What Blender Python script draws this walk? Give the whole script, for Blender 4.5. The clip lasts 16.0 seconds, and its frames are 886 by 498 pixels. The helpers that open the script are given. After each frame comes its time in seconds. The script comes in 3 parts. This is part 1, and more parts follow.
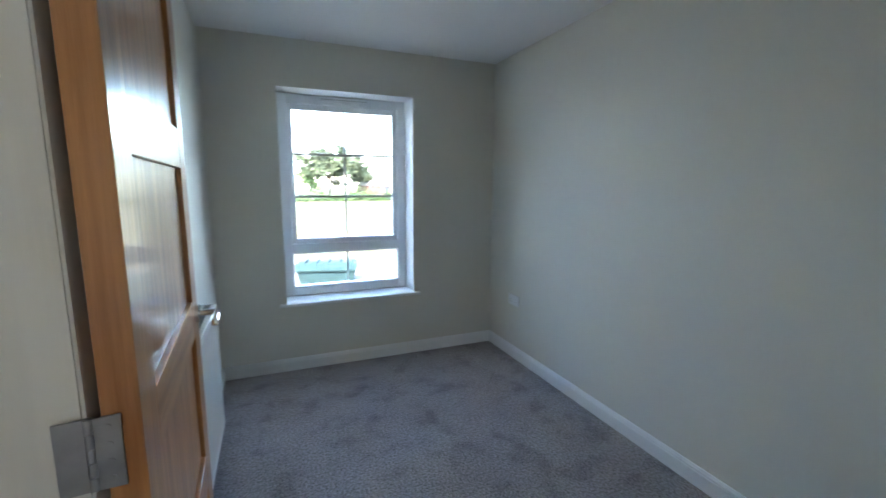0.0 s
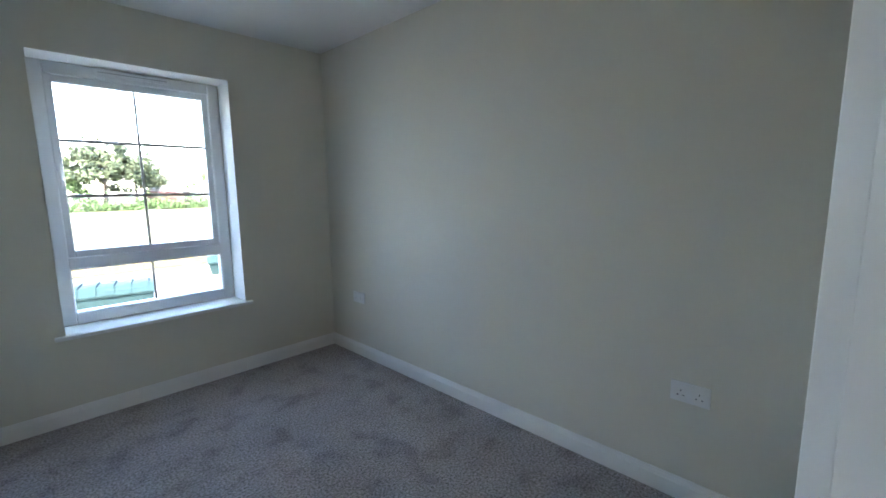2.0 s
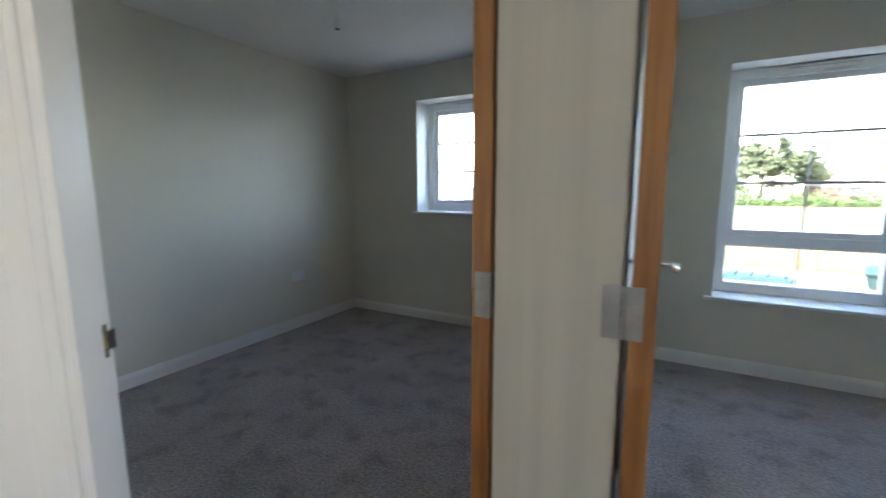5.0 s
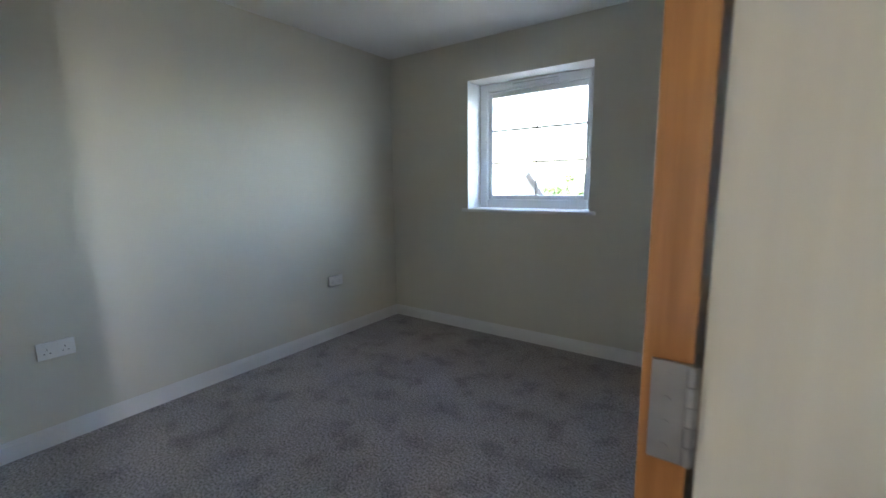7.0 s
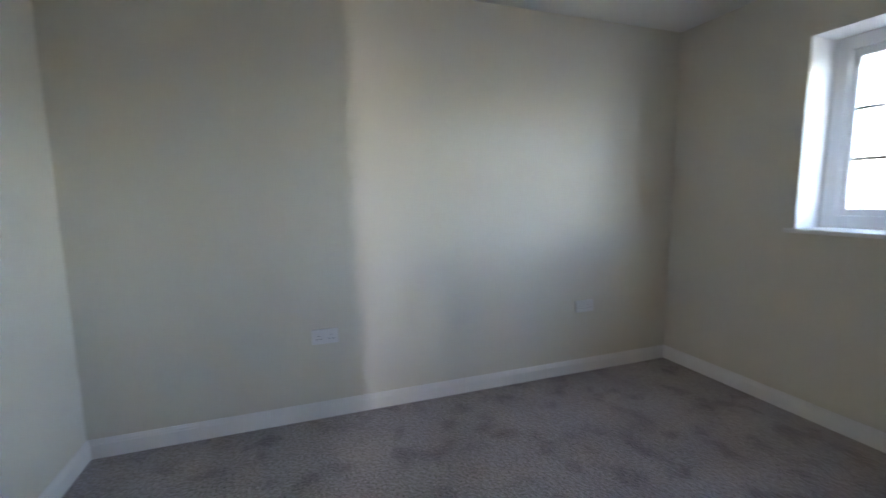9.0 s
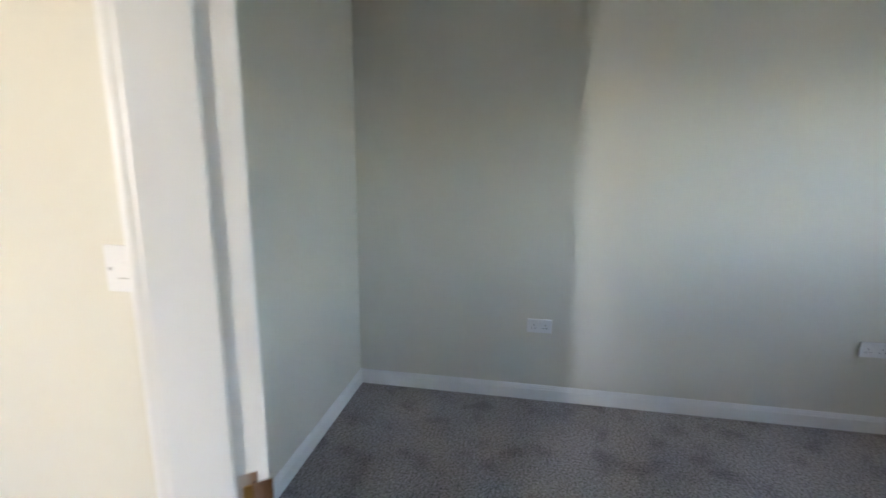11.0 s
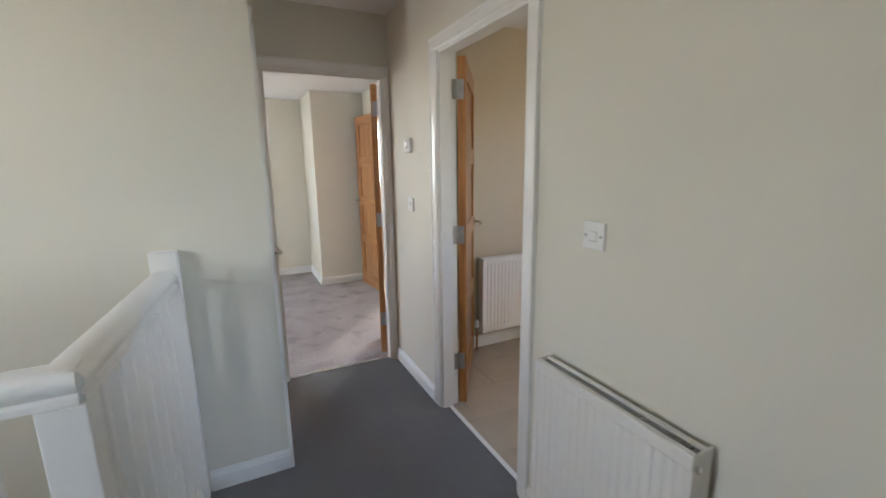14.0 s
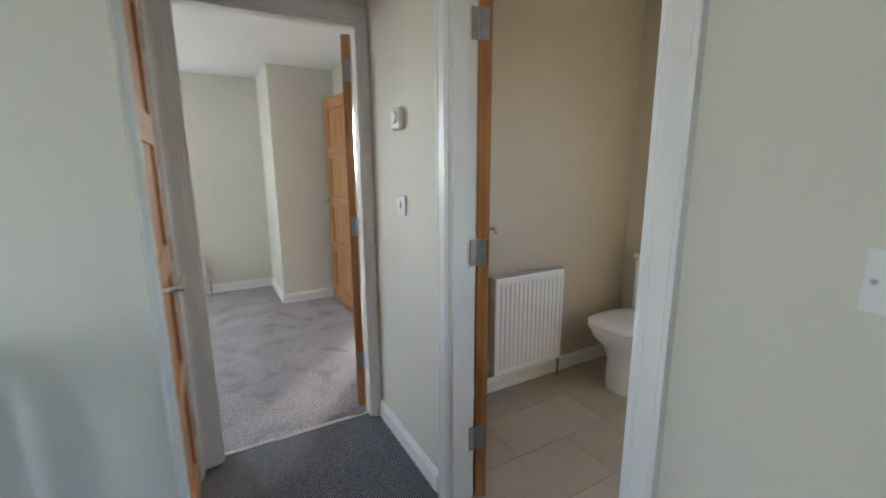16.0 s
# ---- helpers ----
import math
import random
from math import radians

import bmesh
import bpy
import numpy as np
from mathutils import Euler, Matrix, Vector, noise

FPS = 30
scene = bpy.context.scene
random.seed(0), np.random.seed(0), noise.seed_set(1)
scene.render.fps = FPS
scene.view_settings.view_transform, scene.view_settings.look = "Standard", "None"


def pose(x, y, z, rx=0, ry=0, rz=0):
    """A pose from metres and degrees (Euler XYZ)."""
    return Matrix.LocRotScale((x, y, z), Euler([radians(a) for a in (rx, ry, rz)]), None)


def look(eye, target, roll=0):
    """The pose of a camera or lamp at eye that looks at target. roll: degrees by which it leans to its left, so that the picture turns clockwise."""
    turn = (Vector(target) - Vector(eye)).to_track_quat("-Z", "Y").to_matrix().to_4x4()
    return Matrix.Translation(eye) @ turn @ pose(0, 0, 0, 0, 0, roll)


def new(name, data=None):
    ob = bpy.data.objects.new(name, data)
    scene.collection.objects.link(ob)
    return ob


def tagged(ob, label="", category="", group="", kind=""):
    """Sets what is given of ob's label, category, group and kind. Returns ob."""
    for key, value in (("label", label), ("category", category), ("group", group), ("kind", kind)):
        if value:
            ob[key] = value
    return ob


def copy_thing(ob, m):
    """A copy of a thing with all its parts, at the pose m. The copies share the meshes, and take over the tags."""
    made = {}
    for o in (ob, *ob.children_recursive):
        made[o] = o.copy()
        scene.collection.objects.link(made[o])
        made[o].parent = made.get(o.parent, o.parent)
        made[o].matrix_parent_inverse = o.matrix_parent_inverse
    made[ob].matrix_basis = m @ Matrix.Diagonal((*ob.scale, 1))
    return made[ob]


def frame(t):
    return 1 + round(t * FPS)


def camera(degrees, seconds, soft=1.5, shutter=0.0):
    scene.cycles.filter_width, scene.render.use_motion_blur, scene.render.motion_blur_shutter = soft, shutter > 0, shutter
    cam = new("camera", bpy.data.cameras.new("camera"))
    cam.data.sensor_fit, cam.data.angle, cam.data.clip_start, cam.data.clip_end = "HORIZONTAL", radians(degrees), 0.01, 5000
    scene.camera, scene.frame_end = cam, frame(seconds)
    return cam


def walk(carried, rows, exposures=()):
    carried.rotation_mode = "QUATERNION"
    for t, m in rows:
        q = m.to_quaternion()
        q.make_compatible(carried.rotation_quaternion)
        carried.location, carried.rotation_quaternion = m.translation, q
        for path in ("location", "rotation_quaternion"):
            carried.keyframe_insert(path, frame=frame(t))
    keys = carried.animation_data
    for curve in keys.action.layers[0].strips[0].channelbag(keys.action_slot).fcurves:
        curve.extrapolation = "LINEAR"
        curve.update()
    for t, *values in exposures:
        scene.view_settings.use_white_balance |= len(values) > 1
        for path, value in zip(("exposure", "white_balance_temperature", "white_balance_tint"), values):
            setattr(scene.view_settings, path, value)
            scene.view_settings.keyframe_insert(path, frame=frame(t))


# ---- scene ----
cam = camera(93.1, 16.0, soft=1.6, shutter=0.5)
PATH = [
    (0, (0.567, 0.557, 1.388), (1.32, 2.386, 1.092), 0.2),
    (0.5, (0.495, 0.594, 1.344), (1.557, 2.266, 1.069), -0.1),
    (1, (0.52, 0.617, 1.334), (1.8, 2.13, 1.063), -0.3),
    (1.5, (0.486, 0.662, 1.314), (1.897, 2.056, 1.057), -0.1),
    (2, (0.496, 0.659, 1.323), (1.918, 2.036, 1.037), -0.7),
    (2.5, (0.463, 0.63, 1.28), (1.796, 2.096, 1.013), -1.0),
    (3, (0.512, 0.571, 1.308), (1.486, 2.294, 1.025), -1.0),
    (3.5, (0.564, 0.425, 1.331), (1.06, 2.34, 1.035), -1.1),
    (4, (0.545, 0.433, 1.288), (0.498, 2.413, 1.012), -1.0),
    (4.5, (0.504, 0.379, 1.281), (-0.06, 2.278, 1.006), -0.4),
    (5, (0.417, 0.375, 1.27), (-0.556, 2.1, 0.987), -0.2),
    (5.2, (0.382, 0.399, 1.271), (-0.655, 2.085, 0.983), -0.2),
    (7.3, (0.053, 0.853, 1.252), (-1.138, 2.433, 0.956), -0.9),
    (7.5, (0.029, 0.919, 1.23), (-1.23, 2.449, 0.954), -1.0),
    (8, (-0.001, 1.045, 1.224), (-1.482, 2.364, 0.968), -1.4),
    (8.5, (-0.129, 1.116, 1.251), (-1.824, 2.145, 0.991), -1.1),
    (9, (-0.223, 1.139, 1.261), (-2.095, 1.797, 1.011), -0.7),
    (9.5, (-0.334, 1.123, 1.34), (-2.279, 1.469, 1.028), -0.4),
    (11.8, (0.086, 1.012, 1.407), (-1.767, 0.341, 1.065), 0.5),
    (12, (0.146, 0.962, 1.399), (-1.67, 0.194, 1.064), 0.2),
    (12.5, (0.245, 0.858, 1.402), (-1.413, -0.206, 1.059), -0.1),
    (13, (0.262, 0.678, 1.415), (-1.093, -0.747, 1.046), -0.4),
    (13.5, (0.274, 0.523, 1.424), (-0.775, -1.135, 1.038), -0.9),
    (14, (0.226, 0.354, 1.429), (-0.638, -1.407, 1.037), -0.8),
    (14.5, (0.189, 0.194, 1.425), (-0.597, -1.603, 1.032), -0.2),
    (15, (0.144, -0.038, 1.407), (-0.635, -1.835, 1.005), -0.7),
    (15.5, (0.087, -0.253, 1.383), (-0.741, -2.028, 0.98), -0.7),
    (16, (-0.020, -0.447, 1.356), (-0.991, -2.152, 0.968), -0.3),
]
walk(cam, [(t, look(eye, target, roll)) for t, eye, target, roll in PATH], [
    (0, 5.15, 6150, 11), (3, 5.1, 6500, 12), (4, 5.05, 6500, 11), (5.2, 5.1, 6700, 12), (7.5, 5.6, 6800, 15), (8.5, 5.65, 6900, 18), (9.7, 6.0, 7000, 19),
    (11.8, 5.6, 7000, 14), (13, 4.95, 6650, 14), (14, 4.4, 6450, 13), (15, 4.15, 6100, 10), (16, 4.25, 6000, 8)])

# ---- light ----
SUN_EL, SUN_AZ = radians(48), radians(215)
world = bpy.data.worlds.new("world")
scene.world = world
world.use_nodes = True
wn = world.node_tree
sky = wn.nodes.new("ShaderNodeTexSky")
sky.sky_type, sky.sun_disc = "NISHITA", False
sky.sun_elevation, sky.sun_rotation = SUN_EL, SUN_AZ
wn.links.new(sky.outputs[0], wn.nodes["Background"].inputs[0])
wn.nodes["Background"].inputs[1].default_value = 0.15
sun = new("sun", bpy.data.lights.new("sun", "SUN"))
sun.data.energy, sun.data.angle, sun.data.color = 2.2, radians(0.5), (1, 0.95, 0.88)
sun.rotation_euler = Vector((math.sin(SUN_AZ) * math.cos(SUN_EL), math.cos(SUN_AZ) * math.cos(SUN_EL), math.sin(SUN_EL))).to_track_quat("Z", "Y").to_euler()


def area_lamp(name, m, w, h, watts, color):
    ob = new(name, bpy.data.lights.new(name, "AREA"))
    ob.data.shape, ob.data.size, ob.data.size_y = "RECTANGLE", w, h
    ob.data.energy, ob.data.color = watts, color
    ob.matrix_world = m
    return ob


# lamps stand in for daylight at the unseen stair, back bedroom and shower windows
area_lamp("stair_window_light", look((2.40, -0.27, 1.55), (0, -0.27, 1.45)), 0.22, 1.15, 0.82, (1.0, 0.95, 0.86))
area_lamp("back_window_light", look((1.5, -5.54, 1.5), (1.5, 0, 1.3)), 1.2, 1.15, 1.2, (0.88, 0.97, 1.0))
area_lamp("shower_window_light", look((-2.69, -5.33, 1.6), (-1.0, -3.45, 0.2)), 0.3, 0.8, 4.5, (1.0, 0.97, 0.92))
# fill lamp added to brighten the bathroom, no known source
area_lamp("bath_fill_light", look((-2.64, -0.9, 1.55), (-1, -1.2, 1.0)), 0.55, 0.85, 0.05, (1.0, 0.84, 0.62))

# ---- materials ----


def mat(name, color, rough=0.5, var=0.06, scale=6.0, bump=0.0, bscale=200.0, metal=0.0, coat=0.0, stretch=(1, 1, 1), dark=None, per=False):
    m = bpy.data.materials.new(name)
    m.use_nodes = True
    nt = m.node_tree
    b = nt.nodes["Principled BSDF"]
    b.inputs["Roughness"].default_value = rough
    b.inputs["Metallic"].default_value = metal
    b.inputs["Coat Weight"].default_value = coat
    b.inputs["Coat Roughness"].default_value = 0.12
    tc = nt.nodes.new("ShaderNodeTexCoord")
    mp = nt.nodes.new("ShaderNodeMapping")
    mp.inputs["Scale"].default_value = stretch
    nt.links.new(tc.outputs["Object"], mp.inputs[0])
    n1 = nt.nodes.new("ShaderNodeTexNoise")
    n1.inputs["Scale"].default_value, n1.inputs["Detail"].default_value = scale, 6
    nt.links.new(mp.outputs[0], n1.inputs["Vector"])
    ramp = nt.nodes.new("ShaderNodeValToRGB")
    lo = dark or [c * (1 - var) for c in color]
    hi = [min(1, c * (1 + var)) for c in color]
    ramp.color_ramp.elements[0].position, ramp.color_ramp.elements[1].position = 0.32, 0.68
    ramp.color_ramp.elements[0].color, ramp.color_ramp.elements[1].color = (*lo, 1), (*hi, 1)
    nt.links.new(n1.outputs[0], ramp.inputs[0])
    last = ramp.outputs[0]
    if per:
        oi = nt.nodes.new("ShaderNodeObjectInfo")
        hs = nt.nodes.new("ShaderNodeHueSaturation")
        mr = nt.nodes.new("ShaderNodeMapRange")
        mr.inputs["To Min"].default_value, mr.inputs["To Max"].default_value = 0.9, 1.1
        nt.links.new(oi.outputs["Random"], mr.inputs["Value"])
        nt.links.new(mr.outputs[0], hs.inputs["Value"])
        nt.links.new(last, hs.inputs["Color"])
        last = hs.outputs[0]
    nt.links.new(last, b.inputs["Base Color"])
    if bump:
        n2 = nt.nodes.new("ShaderNodeTexNoise")
        n2.inputs["Scale"].default_value, n2.inputs["Detail"].default_value = bscale, 3
        nt.links.new(mp.outputs[0], n2.inputs["Vector"])
        bp = nt.nodes.new("ShaderNodeBump")
        bp.inputs["Strength"].default_value, bp.inputs["Distance"].default_value = bump, 0.004
        nt.links.new(n2.outputs[0], bp.inputs["Height"])
        nt.links.new(bp.outputs[0], b.inputs["Normal"])
    return m


def pile_carpet():
    m = mat("cut_pile_carpet", (0.325, 0.290, 0.288), 0.95, 0.12, 3, 1.0, 200)
    nt = m.node_tree
    b = nt.nodes["Principled BSDF"]
    tc = nt.nodes["Texture Coordinate"]
    base = nt.nodes["Color Ramp"]
    nap = nt.nodes.new("ShaderNodeTexNoise")
    nap.inputs["Scale"].default_value, nap.inputs["Detail"].default_value, nap.inputs["Distortion"].default_value = 6, 10, 0.25
    nr = nt.nodes.new("ShaderNodeMapRange")
    nr.inputs["From Min"].default_value, nr.inputs["From Max"].default_value = 0.33, 0.47
    nr.inputs["To Min"].default_value, nr.inputs["To Max"].default_value = 0.76, 1.03
    tuft = nt.nodes.new("ShaderNodeTexNoise")
    tuft.inputs["Scale"].default_value, tuft.inputs["Detail"].default_value = 95, 4
    tr = nt.nodes.new("ShaderNodeMapRange")
    tr.inputs["From Min"].default_value, tr.inputs["From Max"].default_value = 0.3, 0.7
    tr.inputs["To Min"].default_value, tr.inputs["To Max"].default_value = 0.38, 1.68
    mul = nt.nodes.new("ShaderNodeMath")
    mul.operation = "MULTIPLY"
    mix = nt.nodes.new("ShaderNodeVectorMath")
    mix.operation = "SCALE"
    for n in (nap, tuft):
        nt.links.new(tc.outputs["Object"], n.inputs["Vector"])
    nt.links.new(nap.outputs[0], nr.inputs["Value"])
    nt.links.new(tuft.outputs[0], tr.inputs["Value"])
    nt.links.new(nr.outputs[0], mul.inputs[0])
    nt.links.new(tr.outputs[0], mul.inputs[1])
    nt.links.new(base.outputs[0], mix.inputs[0])
    nt.links.new(mul.outputs[0], mix.inputs["Scale"])
    nt.links.new(mix.outputs[0], b.inputs["Base Color"])
    b.inputs["Sheen Weight"].default_value = 0.25
    b.inputs["Specular IOR Level"].default_value = 0.1
    return m


def rib_carpet():
    m = mat("ribbed_loop_carpet", (0.12, 0.125, 0.13), 0.95, 0.15, 9)
    nt = m.node_tree
    b = nt.nodes["Principled BSDF"]
    tc = nt.nodes["Texture Coordinate"]
    mp = nt.nodes.new("ShaderNodeMapping")
    mp.inputs["Rotation"].default_value = (0, 0, radians(58))
    nt.links.new(tc.outputs["Object"], mp.inputs[0])
    wv = nt.nodes.new("ShaderNodeTexWave")
    wv.inputs["Scale"].default_value, wv.inputs["Distortion"].default_value = 32, 1.6
    wv.inputs["Detail"].default_value, wv.inputs["Detail Scale"].default_value = 3, 5
    nt.links.new(mp.outputs[0], wv.inputs["Vector"])
    fl = nt.nodes.new("ShaderNodeTexNoise")
    fl.inputs["Scale"].default_value = 160
    nt.links.new(tc.outputs["Object"], fl.inputs["Vector"])
    mu = nt.nodes.new("ShaderNodeMath")
    mu.operation = "MULTIPLY"
    nt.links.new(wv.outputs["Fac"], mu.inputs[0])
    nt.links.new(fl.outputs[0], mu.inputs[1])
    cr = nt.nodes.new("ShaderNodeValToRGB")
    cr.color_ramp.elements[0].position, cr.color_ramp.elements[1].position = 0.08, 0.5
    cr.color_ramp.elements[0].color, cr.color_ramp.elements[1].color = (0.035, 0.036, 0.04, 1), (0.34, 0.34, 0.345, 1)
    nt.links.new(mu.outputs[0], cr.inputs[0])
    nt.links.new(cr.outputs[0], b.inputs["Base Color"])
    bp = nt.nodes.new("ShaderNodeBump")
    bp.inputs["Strength"].default_value, bp.inputs["Distance"].default_value = 0.8, 0.004
    nt.links.new(mu.outputs[0], bp.inputs["Height"])
    nt.links.new(bp.outputs[0], b.inputs["Normal"])
    b.inputs["Specular IOR Level"].default_value = 0.1
    return m


def glass_mat():
    m = bpy.data.materials.new("window_glass")
    m.use_nodes = True
    b = m.node_tree.nodes["Principled BSDF"]
    b.inputs["Transmission Weight"].default_value = 1
    b.inputs["Roughness"].default_value = 0
    b.inputs["IOR"].default_value = 1.45
    b.inputs["Base Color"].default_value = (0.88, 0.90, 0.89, 1)
    return m


PAINT = mat("cream_wall_paint", (0.71, 0.685, 0.605), 0.6, 0.015, 1.5, 0.12, 260)
BEIGE = mat("beige_bathroom_paint", (0.54, 0.465, 0.345), 0.55, 0.015, 1.5, 0.1, 260)
CEIL = mat("white_ceiling_paint", (0.84, 0.84, 0.83), 0.75, 0.012, 2, 0.1, 220)
GLOSS = mat("white_satin_paint", (0.82, 0.82, 0.81), 0.28, 0.015, 4, 0.06, 60, stretch=(1, 1, 0.15))
STREAK = mat("brushed_white_paint", (0.70, 0.69, 0.65), 0.4, 0.06, 22, 0.15, 60, stretch=(1, 1, 0.03))
UPVC = mat("white_upvc", (0.82, 0.83, 0.84), 0.3, 0.015, 5)
PLASTIC = mat("white_plastic", (0.80, 0.80, 0.80), 0.3, 0.015, 9)
ENAMEL = mat("white_enamel", (0.80, 0.79, 0.76), 0.3, 0.015, 4)
CERAMIC = mat("white_ceramic", (0.82, 0.81, 0.78), 0.08, 0.01, 4, coat=0.6)
OAK = mat("lacquered_oak", (0.46, 0.215, 0.075), 0.32, 0.2, 7, 0.15, 40, stretch=(5, 5, 0.35), coat=0.5, dark=(0.30, 0.115, 0.03))
OAK_RAIL = mat("lacquered_oak_across", (0.48, 0.23, 0.082), 0.32, 0.2, 7, 0.15, 40, stretch=(0.35, 5, 5), coat=0.5, dark=(0.33, 0.13, 0.036))
STEEL = mat("brushed_steel", (0.40, 0.40, 0.41), 0.38, 0.08, 30, metal=1.0)
CHROME = mat("chrome", (0.75, 0.75, 0.76), 0.12, 0.03, 12, metal=1.0)
BRASS = mat("brass", (0.55, 0.36, 0.14), 0.3, 0.1, 20, metal=1.0)
COPPER = mat("copper_pipe", (0.42, 0.22, 0.14), 0.35, 0.15, 20, metal=1.0)
# near black: shade of holes given as colour, and dark house panes
DARK = mat("dark_hole_and_pane", (0.03, 0.03, 0.03), 0.7)
# grille grey, also used for strips that paint the shade of gaps
GREY = mat("grey_grille_and_gap", (0.45, 0.45, 0.44), 0.5)
BAR = mat("pale_glazing_bar", (0.55, 0.56, 0.57), 0.4, 0.02, 9)
TILE = mat("beige_floor_tile", (0.43, 0.365, 0.275), 0.4, 0.06, 3.5, 0.05, 30, per=True)
GROUT = mat("beige_grout", (0.38, 0.32, 0.24), 0.9, 0.1, 30)
CARPET, RIB, GLASS = pile_carpet(), rib_carpet(), glass_mat()
GRASS = mat("dry_grass", (0.055, 0.046, 0.012), 0.95, 0.35, 0.12, 0.4, 3)
YARD = mat("pale_yard_gravel", (0.09, 0.082, 0.066), 0.95, 0.2, 0.6, 0.3, 20)
LEAF = mat("foliage", (0.034, 0.062, 0.012), 0.8, 0.45, 0.5)
PINE = mat("pine_foliage", (0.038, 0.048, 0.020), 0.9, 0.4, 0.5)
BARK = mat("bark", (0.07, 0.05, 0.04), 0.9, 0.3, 3)
BRICK = mat("pink_brick", (0.10, 0.045, 0.04), 0.9, 0.15, 8)
RENDER = mat("white_render", (0.20, 0.19, 0.18), 0.9, 0.04, 2)
SLATE = mat("grey_roof_tile", (0.2, 0.19, 0.19), 0.8, 0.15, 3)
PALE = mat("pale_roof_tile", (0.24, 0.24, 0.25), 0.8, 0.12, 3)
BOARD = mat("pale_fence_board", (0.10, 0.072, 0.026), 0.85, 0.15, 5, stretch=(3, 3, 0.4), per=True)
BIN = mat("teal_plastic", (0.002, 0.015, 0.0145), 0.95, 0.1, 3)

# ---- helpers ----
H = 2.39


def box(bm, x0, y0, z0, x1, y1, z1):
    m = Matrix.LocRotScale(((x0 + x1) / 2, (y0 + y1) / 2, (z0 + z1) / 2), None, (abs(x1 - x0), abs(y1 - y0), abs(z1 - z0)))
    return bmesh.ops.create_cube(bm, size=1, matrix=m)["verts"]


def soft_box(x0, y0, z0, x1, y1, z1, r=0.004, seg=2):
    bm = bmesh.new()
    box(bm, x0, y0, z0, x1, y1, z1)
    bmesh.ops.bevel(bm, geom=bm.edges[:], offset=r, segments=seg, affect="EDGES", profile=0.5)
    return bm


def rod(bm, a, b, r, seg=14, r2=None):
    a, b = Vector(a), Vector(b)
    d = b - a
    m = Matrix.Translation((a + b) / 2) @ d.to_track_quat("Z", "Y").to_matrix().to_4x4()
    bmesh.ops.create_cone(bm, cap_ends=True, segments=seg, radius1=r, radius2=r if r2 is None else r2, depth=d.length, matrix=m)
    return bm


def prism(profile, length):
    """The profile, points of (y, z), drawn out along x."""
    bm = bmesh.new()
    a = [bm.verts.new((0, y, z)) for y, z in profile]
    b = [bm.verts.new((length, y, z)) for y, z in profile]
    n = len(profile)
    for i in range(n):
        bm.faces.new((a[i], a[(i + 1) % n], b[(i + 1) % n], b[i]))
    bm.faces.new(a[::-1])
    bm.faces.new(b)
    bmesh.ops.recalc_face_normals(bm, faces=bm.faces[:])
    return bm


def mesh_of(name, bm, material, smooth=False):
    me = bpy.data.meshes.new(name)
    if smooth:
        for f in bm.faces:
            f.smooth = True
    bm.to_mesh(me)
    bm.free()
    me.materials.append(material)
    if smooth:
        me.set_sharp_from_angle(angle=radians(40))
    return me


def part(name, bm, material, parent, label="", smooth=False):
    ob = new(name, mesh_of(name, bm, material, smooth))
    ob.parent = parent
    if label:
        tagged(ob, label)
    return ob


def single(name, bm, material, label="", category="", kind="", m=None, smooth=False, group=""):
    ob = new(name, mesh_of(name, bm, material, smooth))
    if m is not None:
        ob.matrix_world = m
    return tagged(ob, label, category, group, kind)


def thing(name, m, label, category, group="", kind=""):
    ob = new(name)
    ob.empty_display_size = 0.1
    ob.matrix_world = m
    return tagged(ob, label, category, group, kind)


def along(p, q):
    p, q = Vector(p), Vector(q)
    d = q - p
    return Matrix.Translation((p.x, p.y, 0)) @ Matrix.Rotation(math.atan2(d.y, d.x), 4, "Z"), d.length


def wall(name, p, q, th, holes=(), z0=0.0, z1=H, material=PAINT):
    """A wall whose face runs from p to q, its thickness to the left of that way; holes are (from, to, bottom, top)."""
    m, L = along(p, q)
    bm = bmesh.new()
    cuts = sorted({0, L, *[a for h in holes for a in h[:2]]})
    for a, b in zip(cuts, cuts[1:]):
        zs = [(z0, z1)]
        for h in holes:
            if h[0] <= a + 1e-6 and b <= h[1] + 1e-6:
                zs = [(z0, h[2]), (h[3], z1)]
        for c, d in zs:
            if d - c > 0.001:
                box(bm, a, 0, c, b, th, d)
    return single(name, bm, material, kind="structure", m=m)


SKIRT = [(0, 0), (0, 0.095), (-0.006, 0.095), (-0.008, 0.088), (-0.012, 0.082), (-0.013, 0.074), (-0.016, 0.070), (-0.016, 0)]
ARCH = [(0, 0), (0.065, 0), (0.065, -0.019), (0.056, -0.020), (0.051, -0.016), (0.046, -0.016), (0.018, -0.014), (0.013, -0.010), (0.006, -0.011), (0, -0.008)]


def skirting(p, q):
    """Skirting along a wall's face, which lies to the left of the way from p to q."""
    m, L = along(p, q)
    return single("baseboard", prism(SKIRT, L), GLOSS, kind="structure", m=m)


def slab(name, pts, z0, z1, material):
    bm = bmesh.new()
    f = bm.faces.new([bm.verts.new((x, y, z1)) for x, y in pts])
    r = bmesh.ops.extrude_face_region(bm, geom=[f])
    for v in r["geom"]:
        if isinstance(v, bmesh.types.BMVert):
            v.co.z = z0
    bmesh.ops.recalc_face_normals(bm, faces=bm.faces[:])
    return single(name, bm, material, kind="structure")


